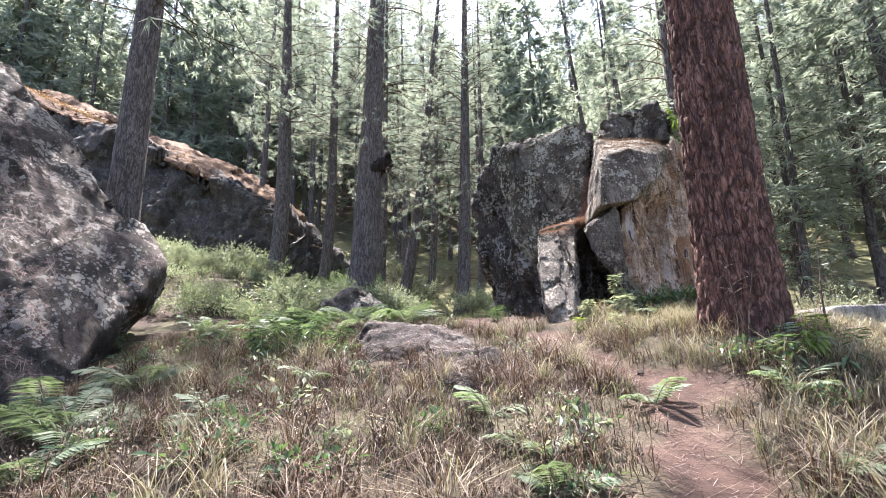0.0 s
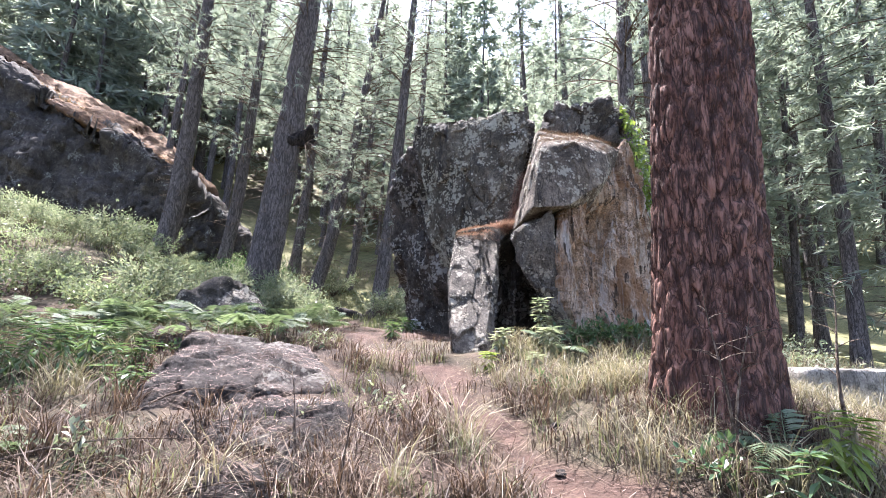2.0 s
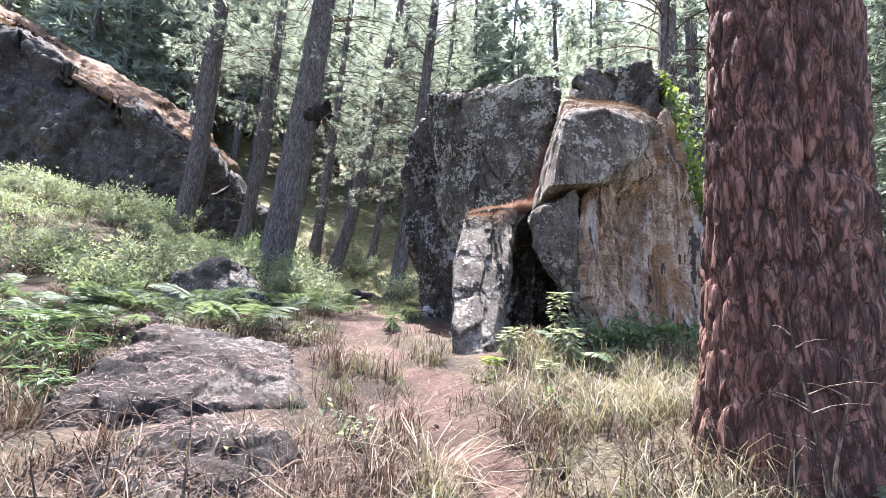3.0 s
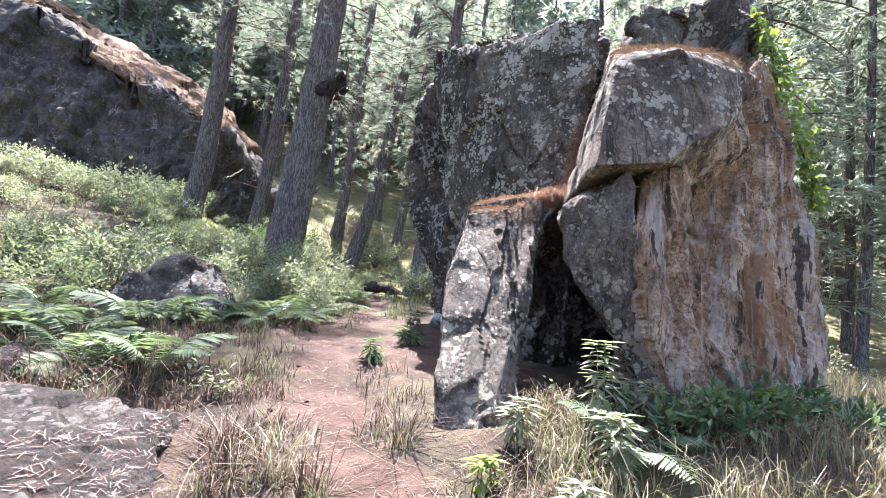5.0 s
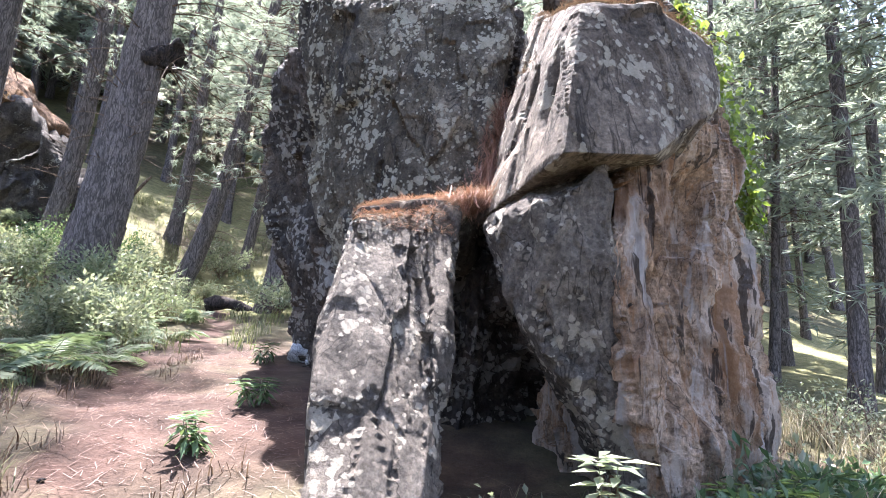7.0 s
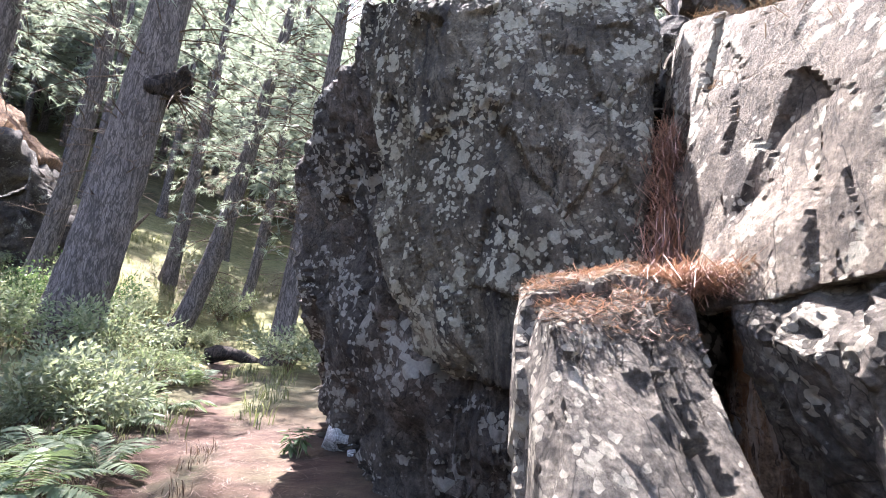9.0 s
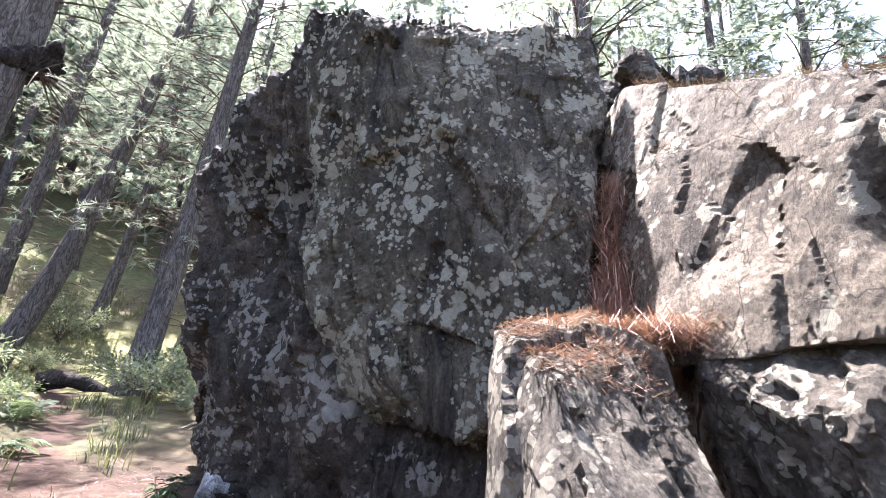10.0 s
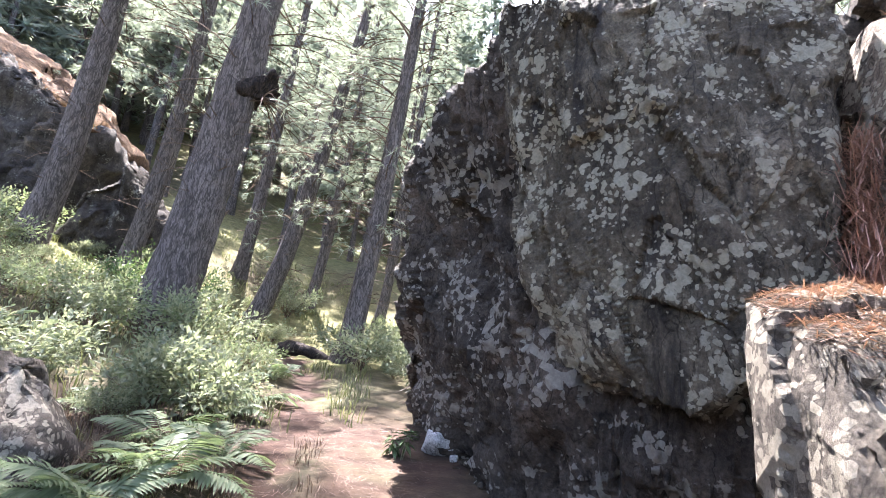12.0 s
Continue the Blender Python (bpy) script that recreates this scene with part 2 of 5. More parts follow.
def leaf_material(name, a, b, c, through=0.35, rough=0.55, island=True, glow=(1.25, 1.2, 0.7)):
    """Leaf blades: three hues mixed piece by piece, letting light through."""
    mat, nt, bsdf = nodes_of(name, rough)
    if island:
        src = nt.nodes.new("ShaderNodeNewGeometry").outputs["Random Per Island"]
    else:
        src = nt.nodes.new("ShaderNodeObjectInfo").outputs["Random"]
    col = ramp(nt, src, (0.0, a), (0.5, b), (1.0, c))
    patch = noise_tex(nt, coords(nt), 1.4, 2)
    col = mixed(nt, 0.6, col, ramp(nt, patch, (0.3, 0.6), (0.7, 1.3)), "MULTIPLY")
    nt.links.new(col, bsdf.inputs["Base Color"])
    tr = nt.nodes.new("ShaderNodeBsdfTranslucent")
    nt.links.new(mixed(nt, 1.0, col, glow, "MULTIPLY"), tr.inputs["Color"])
    mix = nt.nodes.new("ShaderNodeMixShader")
    mix.inputs[0].default_value = through
    nt.links.new(bsdf.outputs[0], mix.inputs[1])
    nt.links.new(tr.outputs[0], mix.inputs[2])
    nt.links.new(mix.outputs[0], nt.nodes["Material Output"].inputs["Surface"])
    return mat


def bark_material(name, crack, low, high, scale=(9, 9, 2.2), depth=0.03):
    """Bark: long ragged plates between furrows that run up the trunk."""
    mat, nt, bsdf = nodes_of(name, 0.9)
    vec = coords(nt, scale)
    coarse, fine = noise_tex(nt, vec, 0.55, 3, 0.55, 0.5), noise_tex(nt, vec, 1.5, 4, 0.6, 0.4)
    furrow = ramp(nt, coarse, (0.42, 1.0), (0.5, 0.0), (0.58, 1.0))
    minor = ramp(nt, fine, (0.44, 1.0), (0.5, 0.25), (0.56, 1.0))
    plates = mixed(nt, 1.0, furrow, minor, "MULTIPLY")
    grain = noise_tex(nt, coords(nt, (30, 30, 9)), 1.0, 5, 0.75)
    tone = ramp(nt, noise_tex(nt, vec, 0.35, 4, 0.65), (0.3, low), (0.7, high))
    tone = mixed(nt, 0.8, tone, ramp(nt, grain, (0.3, 0.45), (0.7, 1.45)), "MULTIPLY")
    nt.links.new(mixed(nt, plates, crack, tone), bsdf.inputs["Base Color"])
    bumped(nt, bsdf, (plates, 0.7, depth), (grain, 0.7, 0.012))
    return mat


ROCK = rock_material("grey_lichen_rock", (0.036, 0.031, 0.026), (0.092, 0.080, 0.066), (0.165, 0.147, 0.122), (0.25, 0.245, 0.205), 0.52)
# grey rock again with less lichen, darkened to paint in the hillside shade
ROCK_SHADED = rock_material("shade_toned_rock", (0.026, 0.023, 0.021), (0.062, 0.055, 0.048), (0.115, 0.102, 0.088), (0.16, 0.16, 0.14), 0.35)
ROCK_FACE = rock_material("spotted_rock_face", (0.045, 0.038, 0.028), (0.115, 0.100, 0.074), (0.215, 0.19, 0.145), (0.34, 0.325, 0.255), 0.64, 0.95, lichen_scale=20)
# left boulder's crusted rock; its dark tone also paints the back mass's shade
ROCK_LEFT_OR_SHADED = rock_material("crusted_or_shaded_rock", (0.030, 0.026, 0.022), (0.072, 0.060, 0.050), (0.140, 0.112, 0.090), (0.25, 0.235, 0.205), 0.62, 0.5, lichen_scale=13)
ROCK_PALE = rock_material("pale_weathered_rock", (0.06, 0.048, 0.036), (0.145, 0.12, 0.092), (0.26, 0.215, 0.165), (0.34, 0.315, 0.25), 0.6, 0.8, lichen_scale=17, stain=(0.036, 0.03, 0.025))
ROCK_TAN = rock_material("tan_split_rock", (0.12, 0.078, 0.05), (0.34, 0.235, 0.155), (0.52, 0.41, 0.31), (0.36, 0.33, 0.28), 0.12, 0.8, stain=(0.05, 0.032, 0.022), bands=[(0.50, 0.42, 0.345), (0.30, 0.155, 0.07), ((0.235, 0.125, 0.06), (1.7, 1.7, 1.1), 0.54, 0.62), ((0.40, 0.37, 0.34), (3.2, 3.2, 0.5), 0.56, 0.62), ((0.03, 0.022, 0.017), (7, 7, 0.9), 0.60, 0.63)])
ROCK_SLAB = rock_material("slab_rock", (0.05, 0.043, 0.035), (0.125, 0.108, 0.088), (0.22, 0.195, 0.16), (0.33, 0.30, 0.24), 0.6, 0.6, lichen_scale=20, stain=(0.03, 0.026, 0.021))
BEDROCK = rock_material("worn_bedrock", (0.024, 0.020, 0.018), (0.048, 0.040, 0.035), (0.085, 0.070, 0.060), (0.13, 0.12, 0.105), 0.4, 0.5, lichen_scale=16, stain=(0.055, 0.032, 0.022))
BARK_RED = bark_material("red_brown_bark", (0.035, 0.019, 0.015), (0.135, 0.062, 0.046), (0.25, 0.135, 0.10), (16, 16, 3.4), 0.04)
BARK = bark_material("grey_brown_bark", (0.042, 0.036, 0.033), (0.115, 0.098, 0.09), (0.21, 0.182, 0.17), (18, 18, 4.0))
TWIG = bark_material("dead_twig", (0.05, 0.035, 0.025), (0.14, 0.10, 0.075), (0.24, 0.18, 0.13), (30, 30, 8))
CHARRED = bark_material("charred_wood", (0.008, 0.007, 0.007), (0.025, 0.020, 0.018), (0.08, 0.06, 0.05), (14, 14, 5))
NEEDLE = leaf_material("pine_needles", (0.17, 0.205, 0.165), (0.235, 0.27, 0.22), (0.31, 0.34, 0.285), 0.55, 0.3, glow=(1.2, 1.22, 1.05))
LEAF = leaf_material("shrub_leaves", (0.13, 0.16, 0.11), (0.19, 0.22, 0.15), (0.27, 0.29, 0.215), 0.45, 0.3, glow=(1.2, 1.2, 0.9))
LEAF_DARK = leaf_material("dark_herb_leaves", (0.045, 0.085, 0.045), (0.075, 0.125, 0.065), (0.11, 0.165, 0.09), 0.35, 0.25)
LEAF_FRESH = leaf_material("fresh_shrub_leaves", (0.13, 0.17, 0.10), (0.185, 0.225, 0.14), (0.26, 0.29, 0.195), 0.45, 0.3, glow=(1.2, 1.2, 0.85))
LEAF_LIME = leaf_material("young_leaves", (0.10, 0.16, 0.035), (0.145, 0.21, 0.05), (0.20, 0.27, 0.08), 0.45)
FERN = leaf_material("fern_green", (0.09, 0.125, 0.075), (0.13, 0.17, 0.10), (0.185, 0.22, 0.145), 0.42, glow=(1.15, 1.2, 0.85))
GRASS_DRY = leaf_material("dry_grass", (0.032, 0.020, 0.014), (0.068, 0.044, 0.030), (0.155, 0.112, 0.078), 0.25, 0.6, glow=(1.1, 1.05, 0.9))
GRASS_PALE = leaf_material("tawny_grass", (0.085, 0.05, 0.03), (0.16, 0.098, 0.055), (0.25, 0.165, 0.10), 0.3, 0.6)
GRASS_GREEN = leaf_material("green_grass", (0.075, 0.09, 0.045), (0.125, 0.14, 0.07), (0.20, 0.20, 0.115), 0.4, 0.55, glow=(1.2, 1.2, 0.85))
GRASS_MOUND = leaf_material("pale_green_grass", (0.10, 0.09, 0.055), (0.175, 0.155, 0.10), (0.28, 0.25, 0.175), 0.35, 0.5, glow=(1.15, 1.15, 0.9))
WEED_PALE = leaf_material("cream_weed_leaves", (0.20, 0.155, 0.105), (0.30, 0.245, 0.175), (0.42, 0.36, 0.28), 0.3, 0.6, glow=(1.0, 1.0, 0.9))
LITTER_RED = leaf_material("rust_pine_needles", (0.17, 0.088, 0.067), (0.29, 0.175, 0.14), (0.40, 0.28, 0.235), 0.1, 0.6)
LITTER = leaf_material("fallen_pine_needles", (0.085, 0.052, 0.042), (0.145, 0.098, 0.082), (0.22, 0.16, 0.138), 0.1, 0.6)


def ground_material():
    mat, nt, bsdf = nodes_of("forest_floor", 0.95)
    vec = coords(nt)
    big, mid, fine = noise_tex(nt, vec, 0.35, 4), noise_tex(nt, vec, 3.2, 5, 0.65), noise_tex(nt, vec, 42, 4, 0.75)
    litter = ramp(nt, mid, (0.3, (0.017, 0.012, 0.009)), (0.5, (0.040, 0.027, 0.019)), (0.75, (0.085, 0.060, 0.040)))
    green = ramp(nt, mid, (0.3, (0.05, 0.052, 0.028)), (0.7, (0.13, 0.125, 0.07)))
    col = mixed(nt, ramp(nt, big, (0.45, 0.0), (0.62, 0.6)), litter, green)
    sw = nt.nodes.new("ShaderNodeAttribute")
    sw.attribute_name = "sward"
    sward = ramp(nt, mid, (0.3, (0.075, 0.08, 0.03)), (0.7, (0.20, 0.19, 0.085)))
    col = mixed(nt, sw.outputs["Fac"], col, sward)
    soil = ramp(nt, mid, (0.3, (0.028, 0.016, 0.011)), (0.55, (0.058, 0.034, 0.025)), (0.8, (0.100, 0.064, 0.050)))
    at = nt.nodes.new("ShaderNodeAttribute")
    at.attribute_name = "trail"
    col = mixed(nt, at.outputs["Fac"], col, soil)
    col = mixed(nt, 0.8, col, ramp(nt, fine, (0.25, 0.45), (0.75, 1.4)), "MULTIPLY")
    nt.links.new(col, bsdf.inputs["Base Color"])
    bumped(nt, bsdf, (mid, 0.6, 0.08), (fine, 0.7, 0.02))
    return mat


GROUND = ground_material()
TURF = rock_material("dry_turf", (0.075, 0.046, 0.028), (0.16, 0.095, 0.055), (0.25, 0.16, 0.095), (0.22, 0.145, 0.085), 0.4, 0.3, lichen_scale=5)
PALE_SLAB = rock_material("pale_slab_rock", (0.20, 0.185, 0.16), (0.29, 0.27, 0.235), (0.38, 0.355, 0.31), (0.34, 0.33, 0.29), 0.4, 0.4)
WHITE_STONE = rock_material("white_quartz_stone", (0.45, 0.45, 0.46), (0.58, 0.58, 0.58), (0.68, 0.68, 0.68), (0.6, 0.6, 0.6), 0.2, 0.3)

# ---- ground: one sheet to the horizon ----
def spaced(near_lo, near_hi, step, far_lo, far_hi):
    out = list(np.arange(near_lo, near_hi, step))
    d, v = step, out[-1]
    while v < far_hi:
        d *= 1.13
        v += d
        out.append(v)
    d, v = step, out[0]
    low = []
    while v > far_lo:
        d *= 1.13
        v -= d
        low.append(v)
    return np.array(low[::-1] + out)


gx, gy = spaced(-7, 9, 0.10, -500, 500), spaced(-1, 20, 0.10, -300, 900)
GX, GY = np.meshgrid(gx, gy, indexing="ij")
GZ = land(GX, GY)
n_y = len(gy)
gi, gj = np.meshgrid(np.arange(len(gx) - 1), np.arange(n_y - 1), indexing="ij")
quad = (gi * n_y + gj)
quads = np.stack([quad, quad + n_y, quad + n_y + 1, quad + 1], -1).reshape(-1, 4)
ground = from_np("ground", np.stack([GX, GY, GZ], -1).reshape(-1, 3), quads, GROUND)
tagged(ground, "sloping forest floor of dry grass, needles and a reddish trodden trail", "ground", kind="structure")
mask = ground.data.attributes.new("trail", "FLOAT", "POINT")
mask.data.foreach_set("value", trail_mask(GX, GY).ravel().astype(np.float32))
sward = ground.data.attributes.new("sward", "FLOAT", "POINT")
patchy = fbm(np.stack([GX, GY, 0 * GX], -1).reshape(-1, 3) * 0.25, 3, 61)
sward.data.foreach_set("value", np.clip((smooth(15, 24, GY.ravel()) + smooth(6, 8, GX.ravel()) * 0.6) * (0.65 + 0.6 * patchy), 0, 0.95).astype(np.float32))

from mathutils.bvhtree import BVHTree


# ---- rocks ----
def rock_shape(corners, edge, amp, plates=40, plate_amp=0.06, seed=1, round_off=1, stretch=(1, 1, 0.5), dents=(), flute=0.0, steps=0.0):
    """A bmesh: the hull of the corners, cut fine, softened and broken into plates and grain."""
    bm = bmesh.new()
    for c in corners:
        bm.verts.new(c)
    bmesh.ops.convex_hull(bm, input=bm.verts[:])
    bmesh.ops.delete(bm, geom=[v for v in bm.verts if not v.link_faces], context="VERTS")
    for _ in range(9):
        bmesh.ops.triangulate(bm, faces=bm.faces[:])
        long_edges = [e for e in bm.edges if e.calc_length() > edge]
        if not long_edges:
            break
        bmesh.ops.subdivide_edges(bm, edges=long_edges, cuts=1)
    bmesh.ops.triangulate(bm, faces=bm.faces[:])
    for _ in range(round_off):
        bmesh.ops.smooth_vert(bm, verts=bm.verts[:], factor=0.5, use_axis_x=True, use_axis_y=True, use_axis_z=True)
    bm.normal_update()
    p = np.array([v.co[:] for v in bm.verts])
    nrm = np.array([v.normal[:] for v in bm.verts])
    rng = np.random.default_rng(seed)
    lo, hi = p.min(0), p.max(0)
    warped = p + 0.07 * np.stack([fbm(p * 1.9, 3, seed + 30 + i) for i in range(3)], -1)
    d = amp * 0.8 * fbm(p * 1.2, 3, seed) + amp * 0.2 * fbm(p * np.array([6, 6, 2.5]), 3, seed + 9) + amp * 0.16 * fbm(p * 15, 2, seed + 15)
    for number, size, rise, sink in ((plates, 1.0, 1.5, 0.25), (plates * 6, 0.5, 0.3, 0.15)):
        # broken facets: each with its own height and tilt, sunk along the joints
        seeds = lo + (hi - lo) * rng.random((number, 3))
        height, tilt = rng.random(number) - 0.5, rng.normal(size=(number, 3)) * 0.55 * plate_amp / (0.07 + plate_amp)
        for a in range(0, len(p), 4000):
            q = warped[a:a + 4000]
            dist = np.linalg.norm((q[:, None, :] - seeds[None]) * np.array(stretch), axis=2)
            near = dist.argmin(1)
            two = np.partition(dist, 1, axis=1)
            joint = smooth(0.05 * size, 0.0, two[:, 1] - two[:, 0])
            lean = np.clip(((q - seeds[near]) * tilt[near]).sum(1), -plate_amp, plate_amp)
            d[a:a + 4000] += size * (plate_amp * rise * height[near] + lean - plate_amp * sink * joint)
    if flute:
        d = d + flute * fbm(p * np.array([6, 6, 0.8]) + 0.3 * warped, 3, seed + 40) - flute * 0.8 * smooth(0.25, 0.0, np.abs(fbm(p * np.array([4, 4, 0.5]), 2, seed + 44)))
    if steps:
        # sheets split off along steep planes, each edge a sharp step
        for k, (cut, rise) in enumerate((((4.5, 4.5, 0.7), 1.0), ((11, 11, 2.2), 0.45))):
            d = d + steps * rise * np.floor(2.5 * fbm(p * np.array(cut) + 0.4 * warped, 3, seed + 60 + k)) / 2.5
    for centre, size, depth in dents:
        d = d - depth * np.exp(-(((p - np.array(centre)) / np.array(size)) ** 2).sum(1))
    p = p + nrm * d[:, None]
    for v, c in zip(bm.verts, p):
        v.co = c
    bm.normal_update()
    return bm


boulder = thing("great_boulder", pose(0, 0, 0), "huge dark grey lichen-crusted split boulder beside the trail", "boulder")
# darker than the cap block: shade on this side is put into the colour
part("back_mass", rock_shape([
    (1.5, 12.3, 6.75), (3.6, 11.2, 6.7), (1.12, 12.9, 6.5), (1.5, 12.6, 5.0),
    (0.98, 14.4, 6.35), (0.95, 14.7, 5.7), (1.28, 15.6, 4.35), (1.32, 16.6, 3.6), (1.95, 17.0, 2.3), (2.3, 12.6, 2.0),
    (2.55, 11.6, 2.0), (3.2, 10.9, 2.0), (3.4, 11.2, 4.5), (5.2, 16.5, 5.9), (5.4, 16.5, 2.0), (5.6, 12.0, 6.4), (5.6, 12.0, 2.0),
], 0.075, 0.08, 90, 0.10, 3, flute=0.05, steps=0.08, dents=[((1.4, 13.2, 5.2), (0.8, 0.7, 0.7), 0.25)]), ROCK_LEFT_OR_SHADED, boulder, shade=False)
part("face_plate", rock_shape([
    (1.36, 11.9, 6.85), (1.72, 11.5, 6.62), (2.5, 11.2, 6.72), (3.55, 10.78, 6.85), (3.6, 11.4, 6.75), (1.5, 12.5, 6.75), (1.6, 12.05, 5.75), (1.72, 12.0, 4.4),
    (2.05, 12.0, 3.75), (2.5, 11.1, 3.55), (2.8, 10.65, 3.9), (3.1, 10.6, 4.3), (3.3, 11.2, 3.8), (2.3, 12.6, 3.7), (3.5, 10.75, 5.8), (3.4, 12.0, 6.7),
], 0.045, 0.03, 70, 0.035, 5, flute=0.012, steps=0.035), ROCK_FACE, boulder, "lichen-spotted flat front face of the boulder", shade=False)
front_bm = rock_shape([
    (3.5, 9.8, 5.70), (3.21, 8.98, 5.16), (3.72, 8.98, 5.28), (4.3, 9.12, 5.2), (4.5, 9.55, 5.62), (4.95, 9.95, 5.7), (4.5, 10.4, 6.12), (3.68, 10.7, 6.3), (2.97, 8.74, 4.10),
    (3.5, 8.72, 4.16), (3.88, 8.88, 4.45), (4.3, 9.1, 4.8), (2.92, 9.6, 4.0), (2.95, 9.95, 4.0), (5.0, 10.4, 5.2), (5.3, 11.5, 6.0), (4.0, 11.5, 6.3), (4.2, 9.5, 4.4), (3.35, 10.6, 4.2),
], 0.042, 0.022, 50, 0.022, 9, flute=0.005, steps=0.007, dents=[((3.1, 9.06, 4.6), (0.3, 0.06, 0.2), 0.12)])
front_tree = BVHTree.FromBMesh(front_bm)
part("front_mass", front_bm, ROCK_PALE, boulder, "pale sunlit upper block with lichen", shade=False)
part("lip_block", rock_shape([
    (2.76, 9.4, 3.78), (2.92, 8.9, 3.88), (3.3, 8.84, 4.15), (3.42, 8.85, 3.4), (3.5, 8.88, 2.75), (3.68, 9.0, 2.0), (4.0, 9.7, 2.0), (3.35, 9.75, 3.2), (2.95, 9.8, 3.95), (3.2, 9.9, 4.3), (3.08, 8.98, 3.05), (3.0, 9.6, 3.45),
], 0.042, 0.022, 30, 0.025, 17, flute=0.008, steps=0.03), ROCK_SLAB, boulder, "grey weathered underside above the cave", shade=False)
part("split_core", rock_shape([
    (3.3, 8.82, 3.55), (3.46, 8.78, 2.9), (3.76, 8.9, 2.0), (3.42, 8.9, 4.1), (4.1, 9.15, 4.5), (4.35, 9.25, 2.0), (5.25, 9.72, 2.0), (5.0, 9.9, 5.4), (5.28, 10.3, 6.15),
    (5.55, 10.3, 5.05), (5.82, 10.35, 4.15), (5.98, 10.4, 2.9), (6.05, 10.6, 2.0), (6.05, 11.0, 4.6), (5.45, 11.0, 6.2), (5.6, 12.5, 5.5), (5.9, 12.5, 2.2), (3.9, 11.0, 2.0), (3.95, 10.6, 4.2), (3.45, 9.35, 3.55),
], 0.045, 0.035, 110, 0.05, 11, flute=0.02, steps=0.075, stretch=(1.5, 1.5, 0.3), dents=[((4.2, 9.2, 3.95), (0.24, 0.6, 0.34), 0.55), ((4.32, 9.2, 3.35), (0.12, 0.6, 0.34), 0.42), ((4.28, 9.2, 2.95), (0.07, 0.6, 0.28), 0.26), ((4.52, 9.3, 3.72), (0.12, 0.5, 0.2), -0.16),
     ((3.78, 9.0, 3.3), (0.07, 0.5, 0.6), 0.10), ((4.75, 9.4, 3.5), (0.06, 0.5, 0.9), 0.13), ((5.1, 9.7, 3.0), (0.06, 0.5, 0.7), 0.14), ((3.62, 8.8, 3.75), (0.1, 0.4, 0.3), -0.06), ((3.98, 9.1, 2.9), (0.035, 0.5, 0.5), 0.14), ((4.62, 9.4, 3.0), (0.035, 0.5, 0.5), 0.18), ((4.9, 9.6, 4.4), (0.04, 0.5, 0.5), 0.14), ((5.4, 10.0, 3.6), (0.05, 0.5, 0.9), 0.14)]),
     ROCK_TAN, boulder, "tan freshly split rock face with a hollow", shade=False)
part("cap_block", rock_shape([
    (4.0, 10.75, 6.35), (4.05, 10.85, 7.04), (4.6, 10.8, 7.0), (5.34, 10.85, 7.2), (5.55, 10.85, 6.7), (5.5, 10.8, 6.3), (5.5, 11.8, 6.3), (5.2, 11.9, 7.0), (4.2, 11.9, 6.9), (4.1, 11.9, 6.2),
], 0.05, 0.09, 26, 0.12, 13), ROCK, boulder, shade=False)

slab = thing("leaning_slab", pose(0, 0, 0), "grey lichened stone slab leaning against the great boulder", "rock")
slab_bm = rock_shape([
    (2.02, 9.72, 3.86), (2.74, 9.86, 4.03), (2.12, 10.2, 4.06), (2.8, 10.3, 4.26), (1.86, 9.6, 3.42), (1.84, 9.08, 2.8), (1.82, 8.78, 2.3), (1.86, 8.36, 1.4), (2.3, 8.42, 1.4), (1.88, 8.5, 1.5),
    (2.26, 8.58, 1.5), (2.27, 8.68, 2.17), (2.42, 9.05, 2.7), (2.60, 9.55, 3.43), (2.71, 9.72, 3.75), (1.95, 9.4, 1.6), (2.35, 9.4, 1.6), (2.0, 10.0, 3.0), (2.6, 10.0, 3.0),
], 0.035, 0.012, 30, 0.022, 21, flute=0.006, steps=0.004, stretch=(1.6, 1, 0.35))
slab_tree = BVHTree.FromBMesh(slab_bm)
part("slab_stone", slab_bm, ROCK_SLAB, slab, shade=False)

left = thing("left_boulder", pose(0, 0, 0), "large lichen-covered boulder with dry needles on its sunny slope", "boulder")
left_bm = rock_shape([
    (-5.95, 10.0, 3.75), (-6.0, 9.7, 3.2), (-6.2, 9.3, 2.4), (-6.0, 8.0, 1.5), (-5.7, 6.6, 0.75), (-6.2, 5.2, 0.2), (-9.0, 10.5, 7.2), (-10.3, 10.0, 9.0),
    (-12.5, 8.0, 10.0), (-13, 7, 7.5), (-13, 12, 8.5), (-10, 13, 6.5), (-7, 12, 3.5), (-13, 5, 0.2), (-9, 12.5, 1.5), (-7.2, 7.0, 3.6),
], 0.13, 0.09, 60, 0.08, 31)
left_tree = BVHTree.FromBMesh(left_bm)
part("stone", left_bm, ROCK_LEFT_OR_SHADED, left)
rr, vs = np.random.default_rng(190), []
for _ in range(9000):
    px, py = rr.uniform(-10.5, -5.5), rr.uniform(6.0, 12.0)
    at, nor, _, _ = left_tree.ray_cast(Vector((px, py, 14)), Vector((0, 0, -1)))
    if at is None or nor.z < 0.35 or fbm(np.array([[px * 0.9, py * 0.9, 3.0]]), 3, 6)[0] < -0.08:
        continue
    d = Vector((rr.normal(), rr.normal(), rr.normal()))
    d = (d - nor * d.dot(nor)).normalized()
    e = d.cross(nor) * 0.004
    d, at = d * 0.09, at + nor * 0.012
    vs += [at - d - e, at - d + e, at + d + e, at + d - e]
